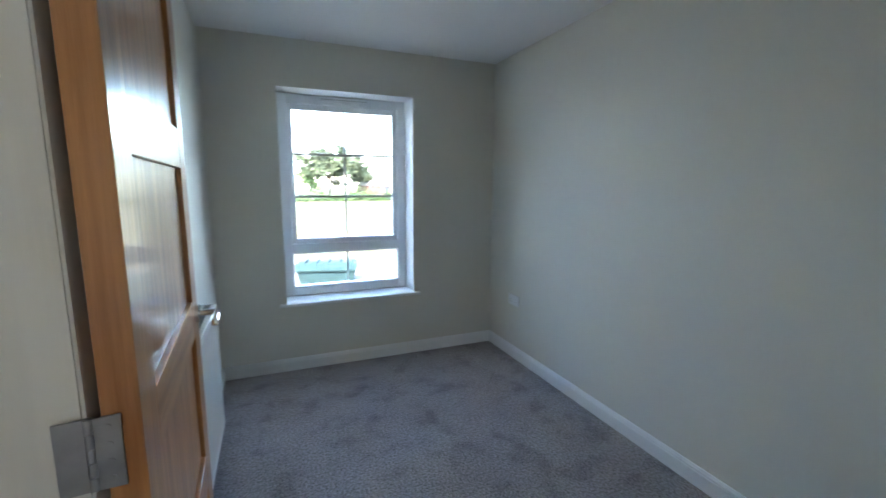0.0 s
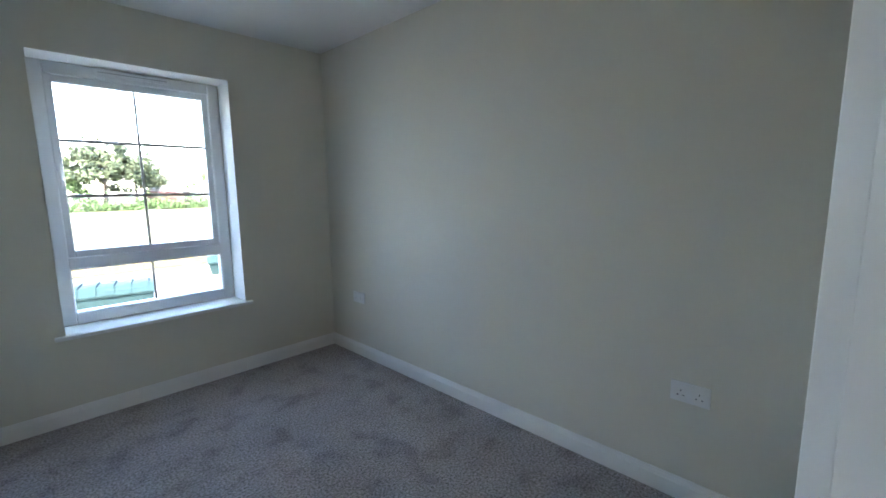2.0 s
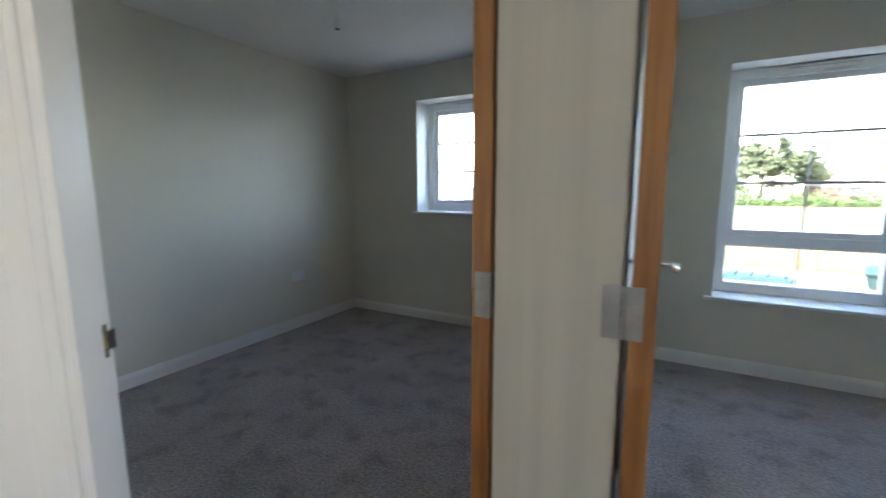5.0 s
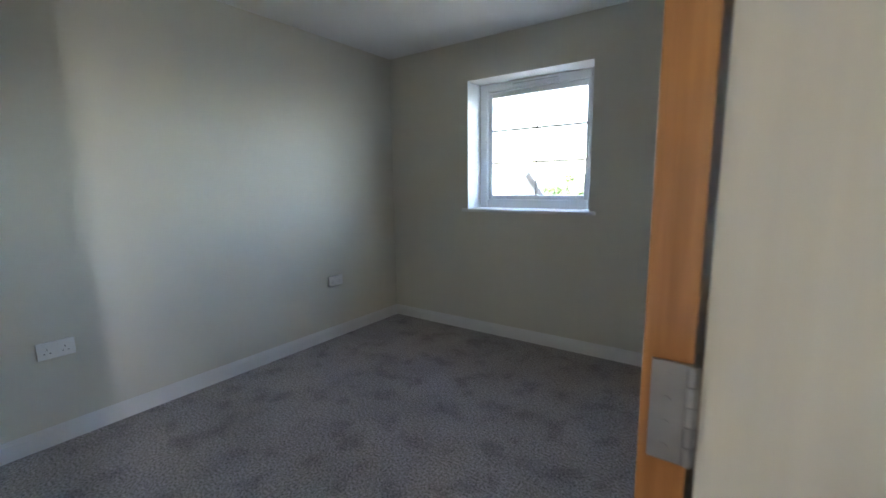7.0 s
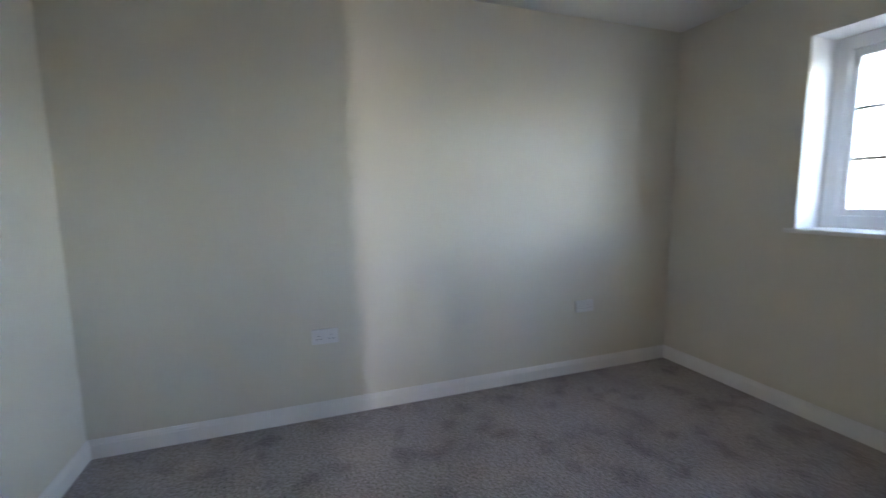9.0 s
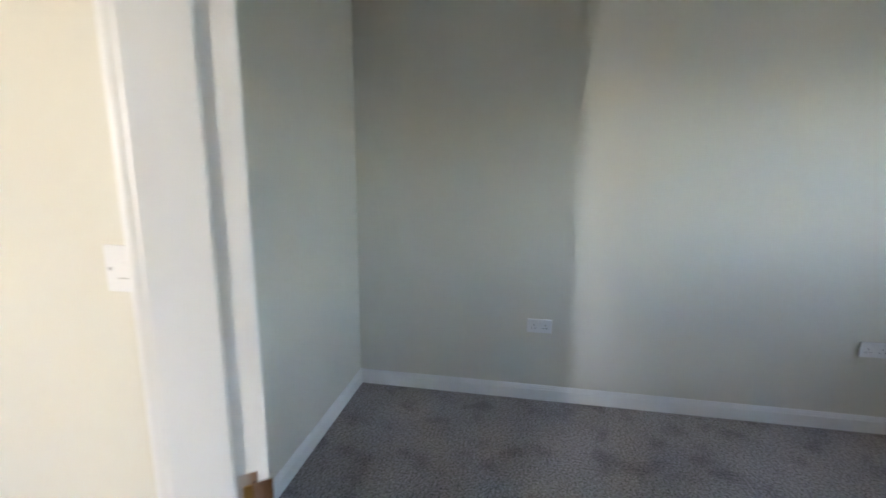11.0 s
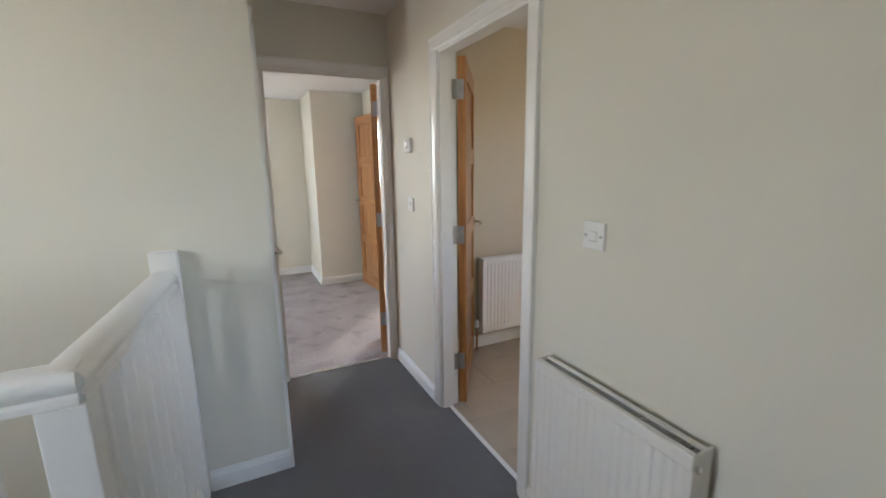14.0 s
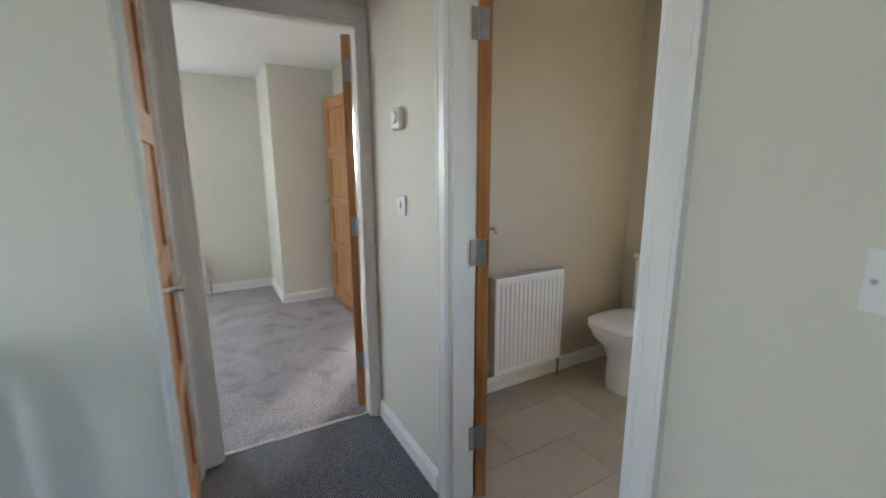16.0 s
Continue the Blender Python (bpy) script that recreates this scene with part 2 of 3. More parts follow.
def architrave(m, w, h, left=0.065, right=0.065):
    """Moulding round an opening of w by h, in the plane y = 0 and proud to -y; x = 0 at the opening's left side."""
    k = 1 / 0.065
    for x, sgn, size in ((-0.004, -1, left), (w + 0.004, 1, right)):
        bm = bmesh.new()
        prof = [(x + sgn * a * k * size, b) for a, b in ARCH]
        lo = [bm.verts.new((u, v, 0)) for u, v in prof]
        hi = [bm.verts.new((u, v, h + 0.004)) for u, v in prof]
        n = len(prof)
        for i in range(n):
            bm.faces.new((lo[i], lo[(i + 1) % n], hi[(i + 1) % n], hi[i]))
        bm.faces.new(lo)
        bm.faces.new(hi)
        bmesh.ops.recalc_face_normals(bm, faces=bm.faces[:])
        single("trim", bm, GLOSS, kind="structure", m=m)
    bm = prism([(b, h + 0.004 + a) for a, b in ARCH], w + 0.008 + left + right)
    bmesh.ops.translate(bm, verts=bm.verts[:], vec=(-0.004 - left, 0, 0))
    single("trim", bm, GLOSS, kind="structure", m=m)


def lining(m, w, h, y0, y1, stop0, stop1, sides=(1, 1)):
    """Door lining boards from y0 to y1 with a planted stop from stop0 to stop1."""
    t = 0.028
    ob = thing("door_frame", m, "white satin painted door lining with planted stop", "door frame", kind="structure")
    if sides[0]:
        part("jamb", soft_box(-t, y0, 0, 0, y1, h, 0.002), GLOSS, ob)
        part("stop", soft_box(0, stop0, 0, 0.012, stop1, h, 0.002), GLOSS, ob)
    if sides[1]:
        part("jamb", soft_box(w, y0, 0, w + t, y1, h, 0.002), GLOSS, ob)
        part("stop", soft_box(w - 0.012, stop0, 0, w, stop1, h, 0.002), GLOSS, ob)
    part("head", soft_box(-t, y0, h, w + t, y1, h + t, 0.002), GLOSS, ob)
    part("stop", soft_box(0.012, stop0, h - 0.012, w - 0.012, stop1, h, 0.002), GLOSS, ob)
    return ob


def lever(parent, x, z, s, y, way=-1):
    """Chrome lever handle on the face y, proud to the side s, its lever pointing along x by way."""
    bm = bmesh.new()
    rod(bm, (x, y, z), (x, y + s * 0.009, z), 0.026, 24)
    rose = part("rose", bm, CHROME, parent, "round chrome rose", True)
    bm = bmesh.new()
    rod(bm, (x, y, z), (x, y + s * 0.055, z), 0.009)
    h = part("handle", bm, CHROME, parent, "chrome lever handle", True)
    lv = soft_box(min(x - way * 0.011, x + way * 0.115), min(y + s * 0.045, y + s * 0.063), z - 0.009, max(x - way * 0.011, x + way * 0.115), max(y + s * 0.045, y + s * 0.063), z + 0.009, 0.006, 3)
    part("lever", lv, CHROME, h, smooth=True)
    return rose


def butt_hinge(parent, x, y, z, s, jamb=(-1, 0)):
    """Steel butt hinge with its knuckle at x, y; one flap on the leaf's edge, the other on the jamb."""
    hgt = 0.1
    bm = bmesh.new()
    for i in range(5):
        rod(bm, (x, y, z - hgt / 2 + i * 0.02 + 0.0006), (x, y, z - hgt / 2 + i * 0.02 + 0.0194), 0.0062, 12)
    h = part("hinge", bm, STEEL, parent, "brushed steel butt hinge", True)
    bm = bmesh.new()
    box(bm, x - 0.0035, y, z - hgt / 2, x + 0.0005, y + s * 0.034, z + hgt / 2)
    part("leaf_flap", bm, STEEL, h)
    bm = bmesh.new()
    for dz in (-0.036, -0.012, 0.012, 0.036):
        rod(bm, (x - 0.0052, y + s * 0.02, z + dz), (x - 0.003, y + s * 0.02, z + dz), 0.0042, 10)
    part("screw", bm, STEEL, h)
    bm = bmesh.new()
    j = Vector((*jamb, 0)) * 0.03
    c = Vector((-jamb[1], jamb[0], 0)) * 0.0018
    v = [Vector((x, y, z)) + a + b for a in (Vector(), j) for b in (c, -c)]
    lo = [bm.verts.new(p - Vector((0, 0, hgt / 2))) for p in (v[0], v[1], v[3], v[2])]
    hi = [bm.verts.new(p + Vector((0, 0, hgt / 2))) for p in (v[0], v[1], v[3], v[2])]
    for i in range(4):
        bm.faces.new((lo[i], lo[(i + 1) % 4], hi[(i + 1) % 4], hi[i]))
    bm.faces.new(lo)
    bm.faces.new(hi)
    bmesh.ops.recalc_face_normals(bm, faces=bm.faces[:])
    part("jamb_flap", bm, STEEL, h)


def panel_door(name, m, label, side, width=0.745, jamb=(0, 1), z0=0.008, height=1.978, hinges=True, knuckle=0.0):
    """A four-panel oak leaf: hinge edge on the z axis, leaf along +x, its thickness on the side given."""
    ob = thing(name, m, label, "door", kind="structure")
    th = 0.044
    ya, yb = sorted((0, side * th))
    st, top = 0.105, z0 + height
    for x in (0.003, width - st):
        part("stile", soft_box(x, ya, z0, x + st - 0.003, yb, top, 0.002), OAK, ob)
    ph = (height - 0.1 * 4 - 0.16) / 4
    z = z0
    part("rail", soft_box(st, ya + 0.0004, z0, width - st, yb - 0.0004, z0 + 0.16, 0.002), OAK_RAIL, ob)
    z = z0 + 0.16
    for i in range(4):
        bm = bmesh.new()
        box(bm, st - 0.004, ya + 0.012, z - 0.004, width - st + 0.004, yb - 0.012, z + ph + 0.004)
        part("panel", bm, OAK, ob)
        z += ph
        part("rail", soft_box(st, ya + 0.0004, z, width - st, yb - 0.0004, z + 0.1, 0.002), OAK_RAIL, ob)
        z += 0.1
    if hinges:
        for z in (0.28, 1.043, 1.82):
            butt_hinge(ob, 0.0, knuckle, z, side, jamb)
    lever(ob, width - 0.055, 1.03, 1, yb)
    lever(ob, width - 0.055, 1.03, -1, ya)
    bm = bmesh.new()
    box(bm, width, (ya + yb) / 2 - 0.011, 0.92, width + 0.0015, (ya + yb) / 2 + 0.011, 1.14)
    part("latch_plate", bm, CHROME, ob)
    return ob


# ---- setting ----
YN, XE, XW, YS = 3.79, 2.36, -2.62, 0.12
XR = -0.77
wall("wall_north", (XW - 0.1, YN), (XE + 0.1, YN), 0.3, [(0.93, 1.94, 1.055, 2.085), (3.365, 4.36, 0.52, 2.07)])
wall("wall_east", (XE, YN), (XE, -1.70), 0.1, [(3.92, 4.20, 0.97, 2.13)], z0=-2.6)
wall("wall_partition", (0.13, 1.30), (0.13, YN), -0.06)
wall("wall_west", (XW, YS - 0.1), (XW, YN), 0.1)
wall("wall_south_bedroom", (XW, YS), (XR - 0.1, YS), -0.1)
# unseen walls; corner placed to admit and bound stair light on the west wall
wall("wall_closing", (1.2, 0.32), (XE, 0.32), -0.12)
wall("wall_closing_side", (1.2, 0.20), (1.2, 0.5), -0.06)
wall("wall_radiator", (XR, -2.47), (XR, 0.505), 0.1, [(0.737, 1.543, 0, 2.032)])
wall("wall_stair", (XE, -1.60), (0.20, -1.60), 0.1, z0=-2.6)
wall("wall_stair_under", (0.48, -0.84), (XE, -0.84), 0.1, z0=-2.6, z1=-0.1)
wall("wall_stair_under_side", (0.48, -1.60), (0.48, -0.84), 0.1, z0=-2.6, z1=-0.1)
wall("wall_cupboard", (0.11, -1.60), (0.11, -2.47), 0.1, [(0.085, 0.805, 0, 2.032)])
wall("wall_cupboard_back", (0.85, -1.70), (0.85, -2.47), 0.1)
YC = -2.47
wall("wall_back_bedroom", (-1.35, YC - 0.1), (2.7, YC - 0.1), 0.1, [(0.602, 1.398, 0, 2.032)])
wall("wall_bath_south", (-2.7, -2.35), (XR - 0.1, -2.35), -0.1, material=BEIGE)
# west opening is unseen, added only to hold the fill lamp
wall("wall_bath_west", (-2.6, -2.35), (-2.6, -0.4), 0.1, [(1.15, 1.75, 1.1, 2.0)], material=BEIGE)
wall("wall_bath_north", (-2.7, -0.4), (XR - 0.1, -0.4), 0.1, material=BEIGE)
YB = -5.55
wall("wall_bedroom_west", (-1.25, YB), (-1.25, YC - 0.1), 0.1, [(1.60, 2.40, 0, 2.03)])
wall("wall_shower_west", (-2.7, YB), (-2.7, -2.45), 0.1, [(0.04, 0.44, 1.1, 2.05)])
wall("wall_shower_south", (-1.35, YB), (-2.8, YB), 0.1)
slab("floor_shower_room", [(-2.8, YB - 0.1), (-1.35, YB - 0.1), (-1.35, -2.45), (-2.8, -2.45)], -0.12, 0, TILE)
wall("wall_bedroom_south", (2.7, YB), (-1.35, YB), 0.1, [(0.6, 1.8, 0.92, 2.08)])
wall("wall_bedroom_east", (2.7, YC), (2.7, YB - 0.1), 0.1)
bm = bmesh.new()
box(bm, -1.25, YB, 0, -0.64, -4.78, 2.282)
single("wall_boxing", bm, PAINT, kind="structure")
slab("ceiling_back_bedroom", [(-1.25, YB), (2.7, YB), (2.7, YC - 0.1), (-1.25, YC - 0.1)], 2.28, 2.385, CEIL)
slab("ceiling", [(-2.8, YB - 0.2), (2.9, YB - 0.2), (2.9, YN + 0.3), (-2.8, YN + 0.3)], H, H + 0.12, CEIL)

# splayed doorways of the two front bedrooms, either side of a flat post
P0B, P1B = Vector((0.072, 1.195)), Vector((-0.575, 0.735))
P0A, P1A = Vector((0.334, 1.195)), Vector((1.02, 0.642))
bm = bmesh.new()
box(bm, 0.079, 1.195, 0, 0.333, 1.30, H)
bmesh.ops.bevel(bm, geom=[e for e in bm.edges if abs(e.verts[0].co.z - e.verts[1].co.z) > 1], offset=0.004, segments=2, affect="EDGES")
single("wall_post", bm, STREAK, kind="structure")
DH = 2.0
for p0, p1, s in ((P0B, P1B, -1), (P0A, P1A, 1)):
    d = (p1 - p0).normalized()
    n = Vector((d.y, -d.x)) if s > 0 else Vector((-d.y, d.x))
    L = (p1 - p0).length
    m = Matrix(((d.x, -n.x, 0, p0.x), (d.y, -n.y, 0, p0.y), (0, 0, 1, 0), (0, 0, 0, 1)))
    bm = bmesh.new()
    box(bm, 0.01, -0.07, DH + 0.028, L + 0.028, 0.04, H)
    box(bm, L + 0.028, -0.07, 0, L + 0.30, 0.04, H)
    bmesh.ops.recalc_face_normals(bm, faces=bm.faces[:])
    bmesh.ops.transform(bm, matrix=m, verts=bm.verts[:])
    bmesh.ops.recalc_face_normals(bm, faces=bm.faces[:])
    single("wall_splay", bm, PAINT, kind="structure")
    fr = thing("door_frame", Matrix(), "white satin painted lining of a splayed doorway", "door frame", kind="structure")
    pieces = [("jamb", (L, -0.072, 0, L + 0.028, 0.042, DH)), ("stop", (L - 0.012, -0.072, 0, L, 0.0, DH)), ("head", (0.0, -0.072, DH, L + 0.028, 0.042, DH + 0.028)), ("stop", (0.0, -0.035, DH - 0.012, L - 0.012, 0.0, DH))]
    pieces += [("architrave", (L + 0.006, -0.086, 0, L + 0.072, -0.072, DH + 0.07)), ("architrave", (L + 0.022, -0.092, 0, L + 0.066, -0.086, DH + 0.06)), ("architrave", (0.02, -0.086, DH + 0.006, L + 0.005, -0.072, DH + 0.07))]
    if s < 0:
        pieces.append(("packer", (L + 0.072, -0.084, 0, L + 0.275, -0.0702, H)))
    for nm, b in pieces:
        bm = soft_box(*b, 0.003)
        bmesh.ops.transform(bm, matrix=m, verts=bm.verts[:])
        bmesh.ops.recalc_face_normals(bm, faces=bm.faces[:])
        part(nm, bm, GLOSS, fr)
    if s > 0:
        continue
    bm = bmesh.new()
    box(bm, L - 0.0016, 0.003, 0.93, L, 0.026, 1.0)
    bmesh.ops.transform(bm, matrix=m, verts=bm.verts[:])
    sp = part("strike_plate", bm, CHROME, fr, "chrome strike plate")
    bm = bmesh.new()
    box(bm, L - 0.003, 0.008, 0.95, L - 0.001, 0.022, 0.982)
    bmesh.ops.transform(bm, matrix=m, verts=bm.verts[:])
    part("keep", bm, BRASS, sp)
    bm = bmesh.new()
    box(bm, L - 0.004, 0.02, 0.945, L - 0.0005, 0.045, 0.985)
    bmesh.ops.transform(bm, matrix=m, verts=bm.verts[:])
    part("lip", bm, CHROME, sp)

# floors
MB, MA = [(-0.56, 0.705), (0.085, 1.17)], [(0.315, 1.17), (0.955, 0.655)]
slab("floor_bedroom_west", [(XW - 0.1, 0.02), (XR - 0.05, 0.02), (XR - 0.05, 0.53), *MB, (0.2, 1.17), (0.2, YN + 0.05), (XW - 0.1, YN + 0.05)], -0.12, 0, CARPET)
slab("floor_bedroom_east", [(0.2, 1.17), *MA, (1.15, 0.5), (1.15, 0.3), (XE + 0.1, 0.3), (XE + 0.1, YN + 0.05), (0.2, YN + 0.05)], -0.12, 0, CARPET)
slab("floor_landing", [(XR - 0.05, -2.52), (0.85, -2.52), (0.85, -1.6), (0.545, -1.6), (0.625, -0.74), (XE + 0.1, -0.74), (XE + 0.1, 0.3), (1.15, 0.3), (1.15, 0.5), MA[1], MA[0], MB[1], MB[0], (XR - 0.05, 0.53)], -0.12, 0, RIB)
slab("floor_back_bedroom", [(-1.35, YB - 0.1), (2.8, YB - 0.1), (2.8, -2.52), (-1.35, -2.52)], -0.12, 0, CARPET)
slab("floor_lower_hall", [(0.3, -1.8), (2.6, -1.8), (2.6, -0.5), (0.3, -0.5)], -2.7, -2.6, CARPET)
bath_floor = slab("floor_bathroom", [(-2.7, -2.45), (XR - 0.05, -2.45), (XR - 0.05, -0.3), (-2.7, -0.3)], -0.12, -0.003, GROUT)
for i, (p, q) in enumerate((((-0.74, -2.52), (0.03, -2.52)), ((XR - 0.05, -1.71), (XR - 0.05, -0.95)))):
    m, L = along(p, q)
    single("threshold_strip", prism([(-0.013, 0), (-0.010, 0.005), (0, 0.0075), (0.010, 0.005), (0.013, 0)], L), CHROME if i == 0 else GLOSS, "slim threshold strip across the doorway carpet joint", "threshold", kind="structure", m=m)

# skirting
skirting((XW, YN), (0.13, YN))
skirting((0.19, YN), (XE, YN))
skirting((XE, YN), (XE, 0.32))
skirting((XE, 0.32), (1.2, 0.32))
skirting((XW, YS), (XW, YN))
skirting((XR - 0.1, YS), (XW, YS))
skirting((0.13, YN), (0.13, 1.3))
skirting((0.19, 1.3), (0.19, YN))
skirting((XR, -2.45), (XR, -1.80))
skirting((XR, -0.88), (XR, 0.48))
skirting((0.45, -1.60), (0.105, -1.60))
skirting((0.11, -1.585), (0.11, -1.615))
skirting((-0.64, -4.78), (-1.25, -4.78))
skirting((2.7, YB), (-0.64, YB))
skirting((-0.64, YB), (-0.64, -4.78))
skirting((XR - 0.1, -2.35), (-2.6, -2.35))
skirting((-2.6, -2.35), (-2.6, -0.4))

# bathroom, back bedroom and cupboard doorways
mb = Matrix.Translation((XR, -1.705, 0)) @ Matrix.Rotation(radians(90), 4, "Z")
lining(mb, 0.75, DH, -0.002, 0.104, 0.0, 0.06)
architrave(mb, 0.75, DH, 0.07, 0.07)
mc = Matrix.Translation((0.022, YC, 0)) @ Matrix.Rotation(radians(180), 4, "Z")
lining(mc, 0.742, DH, -0.002, 0.104, 0.0, 0.06)
architrave(mc, 0.742, DH, 0.07, 0.04)
mk = Matrix.Translation((0.11, -1.715, 0)) @ Matrix.Rotation(radians(-90), 4, "Z")
lining(mk, 0.66, DH, -0.002, 0.104, 0.045, 0.08)
architrave(mk, 0.66, DH, 0.07, 0.07)

ms = Matrix.Translation((-1.25, -3.94, 0)) @ Matrix.Rotation(radians(90), 4, "Z")
lining(ms, 0.78, DH, -0.002, 0.104, 0.045, 0.08)
architrave(ms, 0.78, DH)

panel_door("door_1", pose(0.350, 1.189, 0, 0, 0, 93), "lacquered oak four-panel door standing wide open, chrome lever", -1, 0.745, (-0.1, 1.2), knuckle=0.012)
panel_door("door_2", pose(0.072, 1.189, 0, 0, 0, 89), "lacquered oak four-panel door standing wide open, chrome lever", 1, 0.745, (1, 0))
panel_door("door_3", pose(-0.880, -1.702, 0, 0, 0, 236), "lacquered oak bathroom door standing wide open, chrome lever", -1, 0.735, (-0.559, 0.829))
panel_door("door_4", pose(-0.717, -2.580, 0, 0, 0, -118), "lacquered oak bedroom door standing wide open, chrome lever", 1, 0.735, (-0.883, -0.469))
panel_door("door_5", pose(-1.185, -3.97, 0, 0, 0, -84.5), "pale oak panel door standing open beside boxed corner", -1, 0.72, (0, -1))
panel_door("door_6", pose(0.110, -2.372, 0, 0, 0, 90), "closed oak panel cupboard door in white frame", -1, 0.654, (-1, 0))


def window(name, m, w, h, d, transom, bars, label, hinge_left):
    """A white plastic window in an opening w by h, the wall's inner face at y = 0; frame at depth d."""
    ob = thing(name, m, label, "window", kind="structure")
    f = 0.070
    dd = d + 0.07

    def frame_of(x0, z0, x1, z1, wd, y0, y1, nm, parent, r=0.006):
        for b in ((x0, y0, z0, x0 + wd, y1, z1), (x1 - wd, y0, z0, x1, y1, z1), (x0 + wd, y0, z0, x1 - wd, y1, z0 + wd), (x0 + wd, y0, z1 - wd, x1 - wd, y1, z1)):
            part(nm, soft_box(*b, r), UPVC, parent)

    frame_of(0.005, 0.004, w - 0.005, h - 0.004, f, d, dd, "window_frame", ob)
    zb = f
    lights = []
    if transom:
        part("transom", soft_box(f, d, transom - 0.035, w - f, dd, transom + 0.035, 0.006), UPVC, ob)
        lights.append((f, f, w - f, transom - 0.035, False))
        zb = transom + 0.035
    lights.append((f, zb, w - f, h - f - 0.004, True))
    for x0, z0, x1, z1, opening in lights:
        wd = 0.052 if opening else 0.010
        y0 = d + 0.024 if opening else d + 0.008
        frame_of(x0 - (0.012 if opening else 0), z0 - (0.012 if opening else 0), x1 + (0.012 if opening else 0), z1 + (0.012 if opening else 0), wd, y0, d + 0.068, "sash" if opening else "bead", ob, 0.005)
        i = wd - (0.012 if opening else 0)
        gx0, gz0, gx1, gz1 = x0 + i, z0 + i, x1 - i, z1 - i
        bm = bmesh.new()
        box(bm, gx0 - 0.004, d + 0.048, gz0 - 0.004, gx1 + 0.004, d + 0.052, gz1 + 0.004)
        g = part("pane", bm, GLASS, ob)
        g.visible_shadow = False
        for k in range(1, bars[1] if opening else 1):
            z = gz0 + (gz1 - gz0) * k / bars[1]
            part("glazing_bar", soft_box(gx0, d + 0.037, z - 0.010, gx1, d + 0.0465, z + 0.010, 0.003), BAR, ob)
        for k in range(1, bars[0]):
            x = gx0 + (gx1 - gx0) * k / bars[0]
            part("glazing_bar", soft_box(x - 0.008, d + 0.038, gz0, x + 0.008, d + 0.0455, gz1, 0.003), BAR, ob)
        if opening:
            hx = x0 + 0.018 if hinge_left else x1 - 0.018
            hz = z0 + (z1 - z0) * 0.5
            hd = part("window_handle", soft_box(hx - 0.012, d + 0.010, hz - 0.03, hx + 0.012, d + 0.0245, hz + 0.03, 0.004), UPVC, ob)
            part("handle_lever", soft_box(hx - 0.009, d - 0.005, hz - 0.11, hx + 0.009, d + 0.0105, hz + 0.012, 0.005), UPVC, hd)
    v = part("trickle_vent", soft_box(w * 0.30, d - 0.018, h - 0.050, w * 0.70, d, h - 0.012, 0.005), UPVC, ob)
    # no slot is cut; a grey strip gives its shade as colour
    part("vent_slot_shade", soft_box(w * 0.32, d - 0.0192, h - 0.034, w * 0.68, d - 0.0178, h - 0.029, 0.0004, 1), GREY, v)
    part("window_sill", soft_box(-0.045, -0.028, -0.022, w + 0.045, 0.001, 0.002, 0.006, 3), GLOSS, ob)
    part("sill_board", soft_box(0.0015, 0.001, -0.022, w - 0.0015, d + 0.01, 0.002, 0.001), GLOSS, ob)
    for b in ((0.0005, 0.001, 0.002, 0.003, d, h - 0.003), (w - 0.003, 0.001, 0.002, w - 0.0005, d, h - 0.003), (0.003, 0.001, h - 0.003, w - 0.003, d, h - 0.0005)):
        bm = bmesh.new()
        box(bm, *b)
        part("reveal", bm, CEIL, ob)
    return ob


window("window_1", Matrix.Translation((0.645, YN, 0.52)), 0.995, 1.55, 0.20, 0.382, (2, 3), "white plastic window with opening sash above fixed light", True)
window("window_2", Matrix.Translation((XW - 0.1 + 0.93, YN, 1.055)), 1.01, 1.03, 0.20, 0, (2, 3), "white plastic window with single opening sash", False)

# ---- things ----


